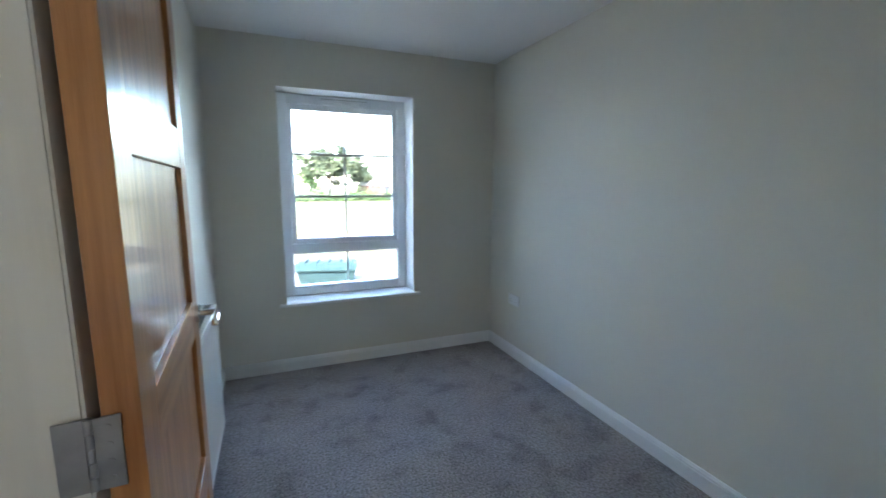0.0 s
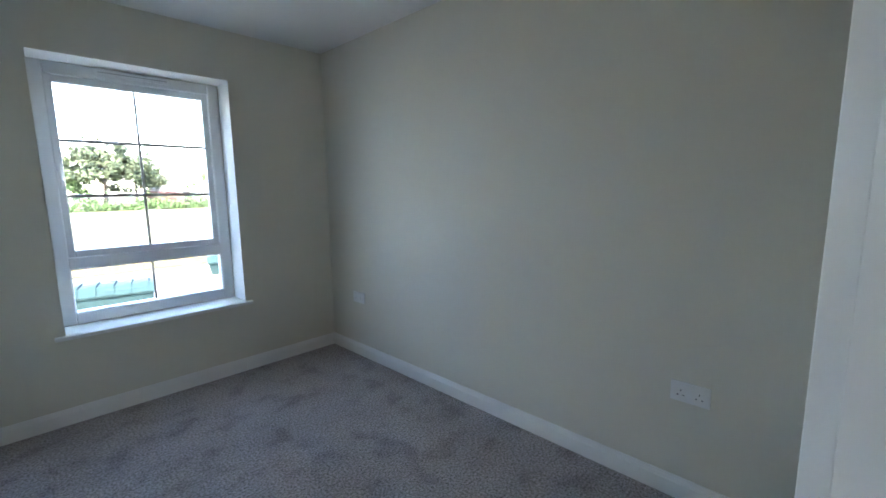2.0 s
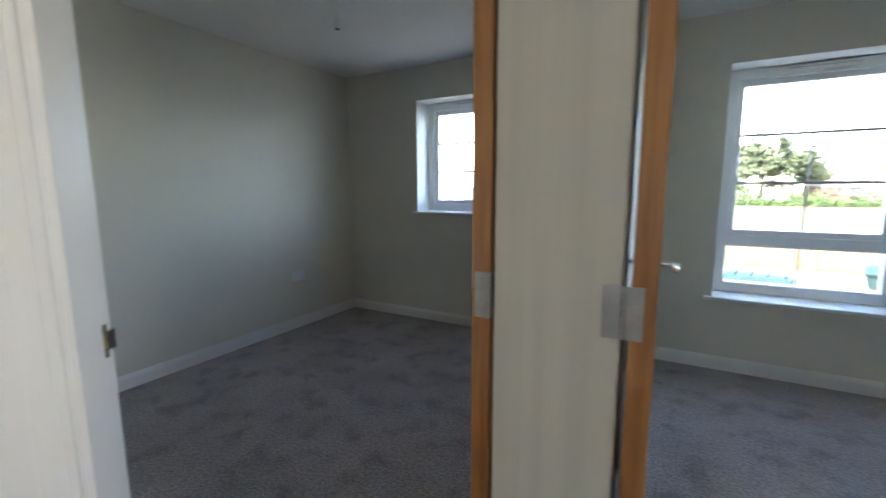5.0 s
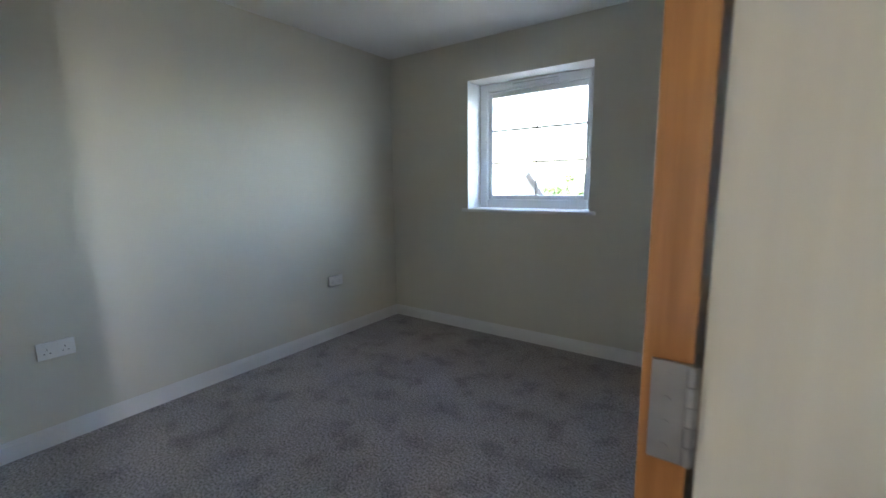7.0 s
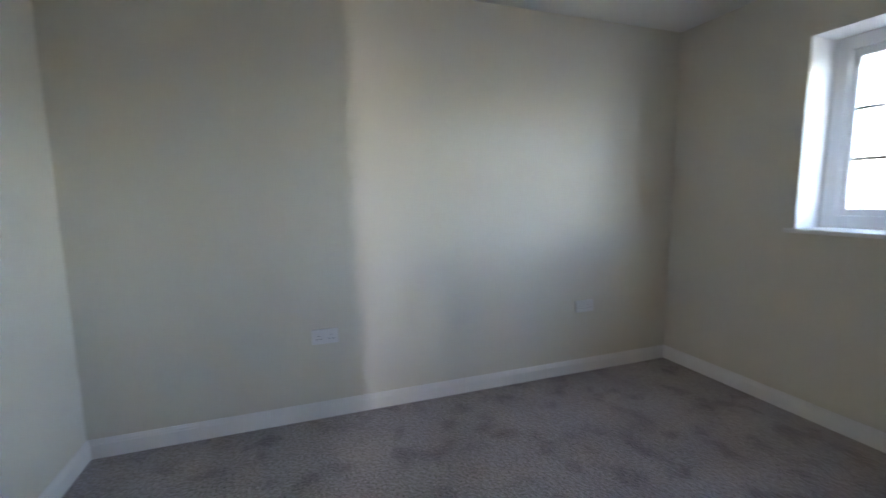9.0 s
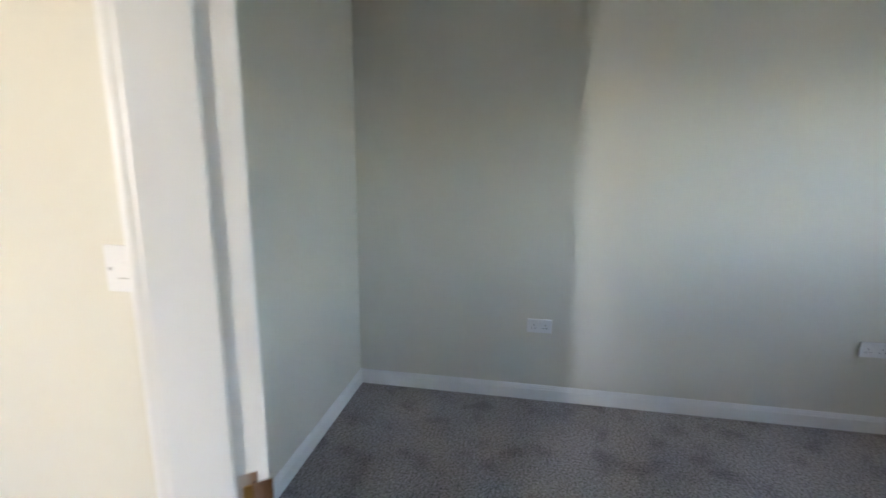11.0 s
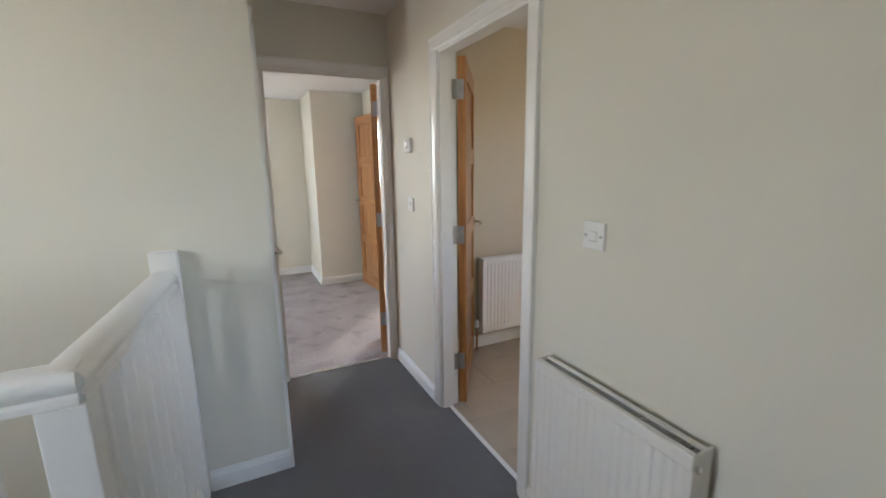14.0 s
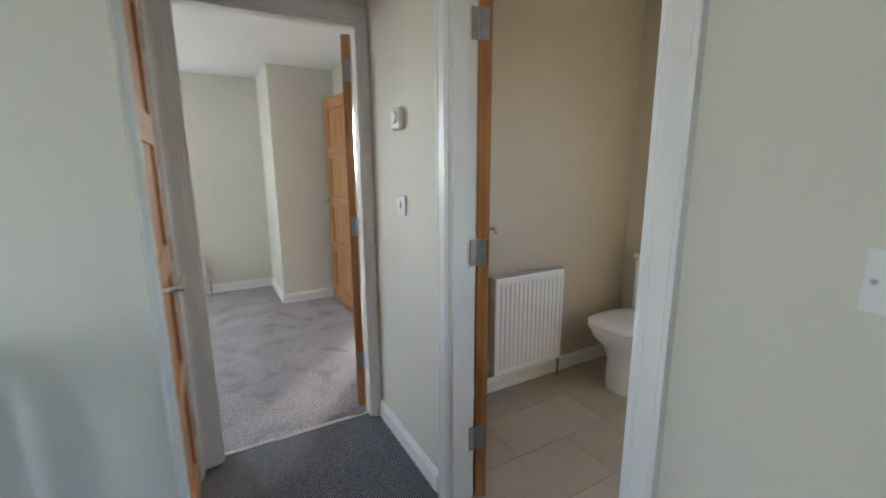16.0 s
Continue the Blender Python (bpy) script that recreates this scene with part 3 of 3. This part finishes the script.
def radiator(m, w, z0, z1, label, ribs=True, depth=0.1):
    """A steel panel radiator on the wall y = 0, its front towards -y."""
    ob = thing("radiator", m, label, "radiator")
    n = max(3, int(w / 0.033))
    pitch = (w - 0.03) / n
    prof = [(0.0, -depth + 0.014), (0.0, -depth + 0.002), (0.015, -depth)]
    for i in range(n):
        x = 0.015 + i * pitch
        prof += [(x + pitch * 0.18, -depth), (x + pitch * 0.34, -depth + 0.0045), (x + pitch * 0.66, -depth + 0.0045), (x + pitch * 0.82, -depth)]
    prof += [(w - 0.015, -depth), (w, -depth + 0.002), (w, -depth + 0.014)]
    bm = bmesh.new()
    lo = [bm.verts.new((x, y, z0 + 0.035)) for x, y in prof]
    hi = [bm.verts.new((x, y, z1 - 0.04)) for x, y in prof]
    for i in range(len(prof)):
        bm.faces.new((lo[i], lo[(i + 1) % len(prof)], hi[(i + 1) % len(prof)], hi[i]))
    bm.faces.new(lo)
    bm.faces.new(hi)
    bmesh.ops.recalc_face_normals(bm, faces=bm.faces[:])
    part("front_panel", bm, ENAMEL, ob)
    for b in ((z1 - 0.04, z1), (z0, z0 + 0.035)):
        part("panel_edge", soft_box(0, -depth - 0.001, b[0], w, -depth + 0.015, b[1], 0.005), ENAMEL, ob)
    part("back_panel", soft_box(0.004, -0.036, z0, w - 0.004, -0.026, z1 - 0.004, 0.003), ENAMEL, ob)
    for x in (0.001, w - 0.0055):
        part("side_cover", soft_box(x, -depth + 0.006, z0 + 0.012, x + 0.0045, -0.02, z1 + 0.002, 0.0015), ENAMEL, ob)
    bm = bmesh.new()
    k = int(w / 0.012)
    for i in range(k):
        x = 0.012 + i * (w - 0.024) / k
        box(bm, x, -depth + 0.02, z1 - 0.012, x + 0.004, -0.04, z1 - 0.008)
    part("top_grille", bm, GREY, ob)
    for y in (-depth + 0.018, -0.042):
        bm = bmesh.new()
        box(bm, 0.006, y - 0.004, z1 - 0.008, w - 0.006, y + 0.004, z1 - 0.001)
        part("grille_rail", bm, ENAMEL, ob)
    bm = bmesh.new()
    rod(bm, (w + 0.001, -depth + 0.03, z1 - 0.045), (w - 0.008, -depth + 0.03, z1 - 0.045), 0.011)
    part("air_vent", bm, CHROME, ob, "chrome bleed valve", True)
    for x, s in ((0, -1), (w, 1)):
        bm = bmesh.new()
        rod(bm, (x, -depth + 0.045, z0 + 0.03), (x + s * 0.035, -depth + 0.045, z0 + 0.03), 0.009)
        rod(bm, (x + s * 0.027, -depth + 0.045, z0 + 0.01), (x + s * 0.027, -depth + 0.045, z0 + 0.04), 0.012)
        part("valve", bm, CHROME, ob, "chrome valve", True)
        bm = bmesh.new()
        rod(bm, (x + s * 0.027, -depth + 0.045, z0 + 0.04), (x + s * 0.027, -depth + 0.045, z0 + 0.10 if s < 0 else z0 + 0.065), 0.016, 16, 0.014)
        part("valve_cap", bm, PLASTIC, ob, "white valve cap", True)
        bm = bmesh.new()
        rod(bm, (x + s * 0.027, -depth + 0.045, 0.001), (x + s * 0.027, -depth + 0.045, z0 + 0.012), 0.0075)
        part("pipe", bm, COPPER, ob, "copper pipe", True)
    return ob


radiator(pose(XR, -0.745, 0, 0, 0, 90), 0.58, 0.10, 0.752, "white ribbed panel radiator on cream landing wall")
radiator(pose(-1.385, -2.35, 0, 0, 0, 180), 0.52, 0.15, 0.735, "white ribbed panel radiator on bathroom wall")
radiator(pose(0.19, 2.02, 0, 0, 0, 90), 0.88, 0.15, 0.795, "white panel radiator behind open oak bedroom door")
radiator(pose(0.92, YB, 0, 0, 0, 180), 0.90, 0.15, 0.44, "low white panel radiator on bedroom wall")


def socket(m, label):
    ob = thing("double_socket", m, label, "socket", "wall sockets")
    part("plate", soft_box(-0.073, -0.010, -0.043, 0.073, -0.0005, 0.043, 0.003), PLASTIC, ob)
    for x in (-0.034, 0.034):
        # dark raised tabs colour in the shade of the pin holes
        bm = bmesh.new()
        for dx, dz, w, h in ((0, 0.010, 0.003, 0.008), (-0.011, -0.010, 0.006, 0.004), (0.011, -0.010, 0.006, 0.004)):
            box(bm, x + dx - w / 2, -0.0105, dz - h / 2 - 0.004, x + dx + w / 2, -0.0098, dz + h / 2 - 0.004)
        part("pin_hole_shade", bm, DARK, ob)
    for x in (-0.012, 0.012):
        part("rocker", soft_box(x - 0.0055, -0.0135, 0.018, x + 0.0055, -0.0095, 0.034, 0.002), PLASTIC, ob)
    return ob


s1 = socket(pose(XE, 1.06, 0.478, 0, 0, -90), "white plastic double socket low on cream wall")
for m in (pose(XE, 3.39, 0.478, 0, 0, -90), pose(XW, 1.266, 0.482, 0, 0, 90), pose(XW, 3.03, 0.482, 0, 0, 90)):
    copy_thing(s1, m)


def switch(name, m, label, rw, rh, screws):
    ob = thing(name, m, label, "switch")
    part("plate", soft_box(-0.043, -0.010, -0.043, 0.043, -0.0005, 0.043, 0.003), PLASTIC, ob)
    part("rocker", soft_box(-rw / 2, -0.0145, -rh / 2, rw / 2, -0.0095, rh / 2, 0.002), PLASTIC, ob)
    if screws:
        # grey strip paints in the line of shade below the rocker
        bm = bmesh.new()
        box(bm, -rw / 2, -0.0147, -rh / 2 - 0.0015, rw / 2, -0.0098, -rh / 2 + 0.0003)
        part("rocker_gap_shade", bm, GREY, ob)
        for x in (-0.031, 0.031):
            bm = bmesh.new()
            rod(bm, (x, -0.0096, 0), (x, -0.0112, 0), 0.004, 14)
            part("screw", bm, CHROME, ob)
    return ob


switch("fan_isolator", pose(XR, -0.594, 1.207, 0, 0, 90), "white square isolator switch above landing radiator", 0.03, 0.03, True)
switch("light_switch", pose(XR, 0.405, 1.222, 0, 0, 90), "white square light switch beside splayed doorway", 0.024, 0.03, True)
switch("light_switch", pose(XR, -2.115, 1.19, 0, 0, 90), "white square light switch near back bedroom doorway", 0.014, 0.03, False)
sn = thing("room_thermostat", pose(XR, -2.118, 1.55, 0, 0, 90), "small white wall thermostat above light switch", "thermostat")
part("body", soft_box(-0.045, -0.026, -0.045, 0.045, -0.0005, 0.045, 0.010, 3), PLASTIC, sn, smooth=True)
bm = bmesh.new()
rod(bm, (0, -0.026, 0.004), (0, -0.036, 0.004), 0.024, 28, 0.022)
part("dial", bm, PLASTIC, sn, smooth=True)

pend = thing("pendant_lampholder", pose(-1.263, 2.2, H), "white bare pendant lampholder hanging from bedroom ceiling", "ceiling light")
bm = bmesh.new()
rod(bm, (0, 0, 0), (0, 0, -0.022), 0.04, 32, 0.034)
part("ceiling_rose", bm, PLASTIC, pend, smooth=True)
bm = bmesh.new()
rod(bm, (0, 0, -0.02), (0, 0, -0.205), 0.003, 8)
part("cord", bm, PLASTIC, pend)
bm = bmesh.new()
rod(bm, (0, 0, -0.205), (0, 0, -0.225), 0.009, 20, 0.017)
rod(bm, (0, 0, -0.225), (0, 0, -0.262), 0.018, 24)
part("holder", bm, PLASTIC, pend, smooth=True)
# dark disc in place of the shaded inside of the holder
bm = bmesh.new()
rod(bm, (0, 0, -0.2622), (0, 0, -0.2632), 0.014, 20)
part("socket_mouth", bm, DARK, pend)

# stair guard
guard = thing("balustrade", Matrix(), "white painted balustrade with square balusters round stairwell", "balustrade")
XS, XG, YG = 0.506, 0.577, -0.697
RAIL = [(-0.032, 0), (-0.032, 0.012), (-0.026, 0.018), (-0.033, 0.028), (-0.034, 0.040), (-0.028, 0.053), (-0.014, 0.060), (0.014, 0.060), (0.028, 0.053), (0.034, 0.040), (0.033, 0.028), (0.026, 0.018), (0.032, 0.012), (0.032, 0)]


def rail_piece(name, p, q, prof, z, mat_, parent):
    m, L = along(p, q)
    bm = prism([(a, b + z) for a, b in prof], L)
    bmesh.ops.transform(bm, matrix=m, verts=bm.verts[:])
    return part(name, bm, mat_, parent, smooth=True)


RAIL = [(a * 1.28, b * 1.25) for a, b in RAIL]
rail_piece("handrail", (XS, -1.545), (XG, YG + 0.03), RAIL, 0.968, GLOSS, guard)
rail_piece("handrail", (XG - 0.03, YG), (XE, YG), [(a * 0.99, b * 0.99) for a, b in RAIL], 0.968, GLOSS, guard)
BASE = [(-0.03, 0), (-0.03, 0.045), (-0.02, 0.055), (0.02, 0.055), (0.03, 0.045), (0.03, 0)]
rail_piece("base_rail", (XS, -1.545), (XG, YG - 0.04), BASE, 0.0, GLOSS, guard)
rail_piece("base_rail", (XG + 0.04, YG), (XE, YG), BASE, 0.0, GLOSS, guard)
part("half_newel", soft_box(XS - 0.052, -1.598, 0, XS + 0.042, -1.545, 1.112, 0.004), GLOSS, guard)
part("newel", soft_box(XG - 0.042, YG - 0.042, 0, XG + 0.042, YG + 0.042, 0.967, 0.003), GLOSS, guard)
bal = mesh_of("baluster", soft_box(-0.018, -0.018, 0.056, 0.018, 0.018, 0.968, 0.002), GLOSS)
spots = [(XS + (XG - XS) * (i + 0.8) / 8, -1.462 + 0.105 * i) for i in range(7)] + [(XG + 0.145 + 0.107 * i, YG) for i in range(14)]
for x, y in spots:
    b = new("baluster", bal)
    b.parent = guard
    b.location = (x, y, 0)


def loft(rings, cap=True):
    """Rings of (centre x, half depth, half width, z, squareness) joined into one skin."""
    bm = bmesh.new()
    n, rows = 36, []
    for cx, a, b, z, p in rings:
        row = []
        for i in range(n):
            t = 2 * math.pi * i / n
            c, s = math.cos(t), math.sin(t)
            row.append(bm.verts.new((cx + a * math.copysign(abs(c) ** (2 / p), c), b * math.copysign(abs(s) ** (2 / p), s), z)))
        rows.append(row)
    for r0, r1 in zip(rows, rows[1:]):
        for i in range(n):
            bm.faces.new((r0[i], r0[(i + 1) % n], r1[(i + 1) % n], r1[i]))
    bm.faces.new(rows[0][::-1])
    bm.faces.new(rows[-1])
    bmesh.ops.recalc_face_normals(bm, faces=bm.faces[:])
    return bm


wc = thing("toilet", pose(-2.598, -1.97, 0), "white ceramic close-coupled toilet with closed seat", "toilet")
part("pan", loft([(0.33, 0.20, 0.115, -0.001, 3), (0.33, 0.205, 0.118, 0.06, 3), (0.33, 0.20, 0.115, 0.20, 3), (0.335, 0.24, 0.14, 0.29, 3), (0.345, 0.30, 0.175, 0.36, 3), (0.345, 0.31, 0.18, 0.40, 3.2)]), CERAMIC, wc, smooth=True)
part("seat", loft([(0.42, 0.232, 0.184, 0.401, 3.2), (0.42, 0.236, 0.188, 0.408, 3.2), (0.42, 0.236, 0.188, 0.416, 3.2), (0.42, 0.23, 0.183, 0.420, 3.2)]), CERAMIC, wc, smooth=True)
part("lid", loft([(0.42, 0.234, 0.186, 0.4235, 3.2), (0.42, 0.238, 0.190, 0.430, 3.2), (0.42, 0.236, 0.187, 0.440, 3.2), (0.42, 0.215, 0.165, 0.447, 3.2), (0.42, 0.12, 0.09, 0.449, 3)]), CERAMIC, wc, smooth=True)
part("cistern", soft_box(0.004, -0.185, 0.40, 0.165, 0.185, 0.76, 0.02, 3), CERAMIC, wc, smooth=True)
cl = part("cistern_lid", soft_box(0.001, -0.193, 0.761, 0.175, 0.193, 0.792, 0.01, 3), CERAMIC, wc, smooth=True)
bm = bmesh.new()
rod(bm, (0.09, 0, 0.792), (0.09, 0, 0.798), 0.022, 24)
part("flush_button", bm, CHROME, cl, "chrome flush button")

# ---- outdoors ----
ZG = -2.75
bm = bmesh.new()
bmesh.ops.create_grid(bm, x_segments=2, y_segments=2, size=900, matrix=Matrix.Translation((0, 0, ZG)))
single("ground", bm, GRASS, kind="structure")
bm = bmesh.new()
box(bm, -40, 5, ZG, 60, 26, ZG + 0.02)
single("pavement", bm, YARD, kind="structure")

fence = thing("fence", pose(0, 27, ZG), "pale timber close-board fence behind green containers", "fence")
board = mesh_of("board", soft_box(-0.07, -0.01, 0.05, 0.07, 0.01, 1.25, 0.003, 1), BOARD)
for i in range(160):
    b = new("board", board)
    b.parent = fence
    b.location = (-6 + i * 0.155, 0.012 * (i % 2), 0)
for i in range(11):
    part("post", soft_box(-6.05 + i * 2.5, 0.03, 0, -5.95 + i * 2.5, 0.13, 1.3, 0.005), BOARD, fence)


def container(m, w, label):
    """A green bulk container: tapered body under a ribbed, hipped lid."""
    ob = thing("waste_container", m, label, "container", "green containers")
    bm = soft_box(-w / 2, -0.6, 0, w / 2, 0.6, 0.55, 0.04)
    for v in bm.verts:
        if v.co.z < 0.3:
            v.co.x *= 0.92
            v.co.y *= 0.88
    part("body", bm, BIN, ob)
    bm = prism([(-0.66, 0.55), (-0.68, 0.62), (-0.45, 0.88), (0.45, 0.88), (0.68, 0.62), (0.66, 0.55)], w + 0.1)
    bmesh.ops.translate(bm, verts=bm.verts[:], vec=(-w / 2 - 0.05, 0, 0))
    part("lid", bm, BIN, ob)
    n = int(w / 0.45)
    for i in range(n):
        x = -w / 2 + (i + 0.5) * w / n
        bm = prism([(-0.70, 0.58), (-0.715, 0.65), (-0.46, 0.95), (0.46, 0.95), (0.715, 0.65), (0.70, 0.58)], 0.22)
        bmesh.ops.translate(bm, verts=bm.verts[:], vec=(x - 0.11, 0, 0))
        part("rib", bm, BIN, ob)
    return ob


container(pose(2.75, 19.0, ZG + 0.02, 0, 0, -14), 2.4, "teal green bulk container with ribbed lid in yard")
container(pose(8.3, 23.0, ZG + 0.02, 0, 0, -14), 2.4, "teal green bulk container with ribbed lid in yard")


def tree(name, x, y, height, radius, base, seed, leafmat, label, gaps=0.0):
    rng = np.random.default_rng(seed)
    ob = thing(name, pose(x, y, ZG), label, "tree")
    bm = bmesh.new()
    top = Vector((rng.normal() * 0.3, rng.normal() * 0.3, height * 0.7))
    rod(bm, (0, 0, 0), top, height * 0.03, 10, height * 0.012)
    tips = [top]
    for i in range(11):
        t = rng.uniform(0.35, 0.95)
        a = top * t
        ang = rng.uniform(0, 2 * math.pi)
        e = a + Vector((math.cos(ang), math.sin(ang), rng.uniform(0.15, 0.7))) * radius * rng.uniform(0.5, 0.9)
        rod(bm, a, e, height * 0.011, 7, height * 0.004)
        tips.append(e)
    part("trunk", bm, BARK, ob)
    verts, faces = [], []
    for k in range(46 if leafmat is LEAF else 85):
        c = np.array(tips[rng.integers(len(tips))]) + rng.normal(size=3) * radius * np.array([0.3, 0.3, 0.2])
        if c[2] < base:
            c[2] = base + rng.uniform(0, 0.3) * height
        size = radius * rng.uniform(0.14, 0.3)
        for j in range(70):
            d = rng.normal(size=3)
            p = c + d / np.linalg.norm(d) * size * rng.uniform(0.5, 1.05) * np.array([1, 1, 0.7])
            u = rng.normal(size=3)
            u /= np.linalg.norm(u)
            v = np.cross(u, rng.normal(size=3))
            v /= np.linalg.norm(v)
            w = radius * 0.055 * rng.uniform(0.6, 1.4)
            i = len(verts)
            verts += [p - u * w, p + v * w * 0.6, p + u * w, p - v * w * 0.6]
            faces.append((i, i + 1, i + 2, i + 3))
    me = bpy.data.meshes.new("crown")
    me.from_pydata([tuple(v) for v in verts], [], faces)
    me.materials.append(leafmat)
    cr = new("crown", me)
    cr.parent = ob
    return ob


tree("pine_tree", 17, 128, 17.5, 8.0, 7, 3, PINE, "tall spreading pine with grey-green open crown")
tree("pine_tree", 24, 132, 13.5, 5.5, 4, 4, PINE, "smaller pine with grey-green open crown")
tree("broadleaf_tree", 7, 125, 10, 5.5, 2, 5, LEAF, "rounded dark green broadleaf tree at field edge")
tree("broadleaf_tree", 0, 130, 12, 6, 2, 15, LEAF, "rounded dark green broadleaf tree at field edge")
tree("broadleaf_tree", 37, 165, 13.5, 6, 3, 6, LEAF, "bright green broadleaf tree behind the house")
tree("broadleaf_tree", 39.5, 120, 12.5, 6, 1.5, 7, LEAF, "bright green broadleaf tree at field edge")
tree("broadleaf_tree", 50, 124, 14, 7, 1.5, 8, LEAF, "bright green broadleaf tree at field edge")
tree("broadleaf_tree", -9.2, 29, 5.0, 1.9, 1.5, 9, LEAF, "small bright green tree beside neighbouring house")

rng = np.random.default_rng(21)
vs, fs = [], []
for k in range(9000):
    t = rng.uniform(-12, 62)
    p = np.array([t, 118 + rng.normal() * 1.0, ZG + abs(rng.normal()) * 1.25 * (1 + 0.3 * math.sin(t * 0.6))])
    u, v = rng.normal(size=3), rng.normal(size=3)
    u, v = u / np.linalg.norm(u) * 0.3, v / np.linalg.norm(v) * 0.22
    i = len(vs)
    vs += [tuple(p - u), tuple(p + v), tuple(p + u), tuple(p - v)]
    fs.append((i, i + 1, i + 2, i + 3))
me = bpy.data.meshes.new("hedge")
me.from_pydata(vs, [], fs)
me.materials.append(LEAF)
tagged(new("hedge", me), "unclipped green hedge along the far edge of field", "hedge", kind="stuff")

rails = thing("field_fence", pose(0, 68, ZG), "low timber post and rail fence across field", "fence")
for i in range(16):
    part("post", soft_box(-8 + i * 3.5, 0, 0, -7.9 + i * 3.5, 0.1, 1.0, 0.01), BARK, rails)
for a, b in ((2, 12), (15, 21), (22, 34)):
    part("rail", soft_box(a, -0.04, 0.62, b, 0, 0.74, 0.01), BARK, rails)


def house(name, m, w, d, eaves, ridge, walls, roofmat, label):
    ob = thing(name, m, label, "house")
    bm = bmesh.new()
    box(bm, -w / 2, -d / 2, 0, w / 2, d / 2, eaves)
    part("wall", bm, walls, ob)
    bm = prism([(-d / 2 - 0.3, eaves - 0.15), (0, ridge), (d / 2 + 0.3, eaves - 0.15), (d / 2 + 0.3, eaves), (0, ridge + 0.2), (-d / 2 - 0.3, eaves)], w + 0.6)
    bmesh.ops.translate(bm, verts=bm.verts[:], vec=(-w / 2 - 0.3, 0, 0))
    part("roof", bm, roofmat, ob)
    bm = prism([(-d / 2, eaves - 0.05), (0, ridge - 0.02), (d / 2, eaves - 0.05)], w - 0.02)
    bmesh.ops.translate(bm, verts=bm.verts[:], vec=(-w / 2 + 0.01, 0, 0))
    part("gable", bm, RENDER, ob)
    for i in range(3):
        x = -w / 2 + w * (i + 0.5) / 3
        wd = part("window", soft_box(x - 0.6, -d / 2 - 0.05, eaves * 0.55, x + 0.6, -d / 2 + 0.02, eaves * 0.85, 0.02), UPVC, ob)
        part("pane", soft_box(x - 0.5, -d / 2 - 0.06, eaves * 0.57, x + 0.5, -d / 2 - 0.045, eaves * 0.83, 0.004), DARK, wd)
    if roofmat is SLATE:
        part("chimney", soft_box(w * 0.3, -0.4, ridge - 0.6, w * 0.3 + 0.8, 0.4, ridge + 1.0, 0.03), BRICK, ob)
    return ob


house("house", pose(33, 140, ZG, 0, 0, 62), 9, 9, 4.2, 8.6, BRICK, SLATE, "brick house with white gable beyond the field")
nb = house("house", pose(-14.5, 20, ZG, 0, 0, 8), 11, 8, 3.0, 4.6, BRICK, PALE, "neighbouring house with pale grey tiled roof")
for i in range(12):
    k = (i + 0.5) / 12
    bm = bmesh.new()
    box(bm, -5.8, -4.32 + k * 4.3, 3.03 + k * 1.62, 5.8, -4.28 + k * 4.3, 3.05 + k * 1.62 + 0.03)
    part("tile_course", bm, PALE, nb)

# bathroom floor tiles
for j in range(7):
    x = -2.70 - (0.3 if j % 2 else 0)
    while x < -0.83:
        x0, x1 = max(x, -2.70), min(x + 0.6, -0.825)
        if x1 - x0 > 0.02:
            key = "tile_%d" % round((x1 - x0) * 1000)
            me = bpy.data.meshes.get(key) or mesh_of(key, soft_box(0.001, 0.001, -0.004, x1 - x0 - 0.001, 0.299, 0.003, 0.001, 1), TILE)
            o = new("tile", me)
            o.parent = bath_floor
            o.location = (x0, -2.40 + j * 0.3, 0)
        x += 0.6
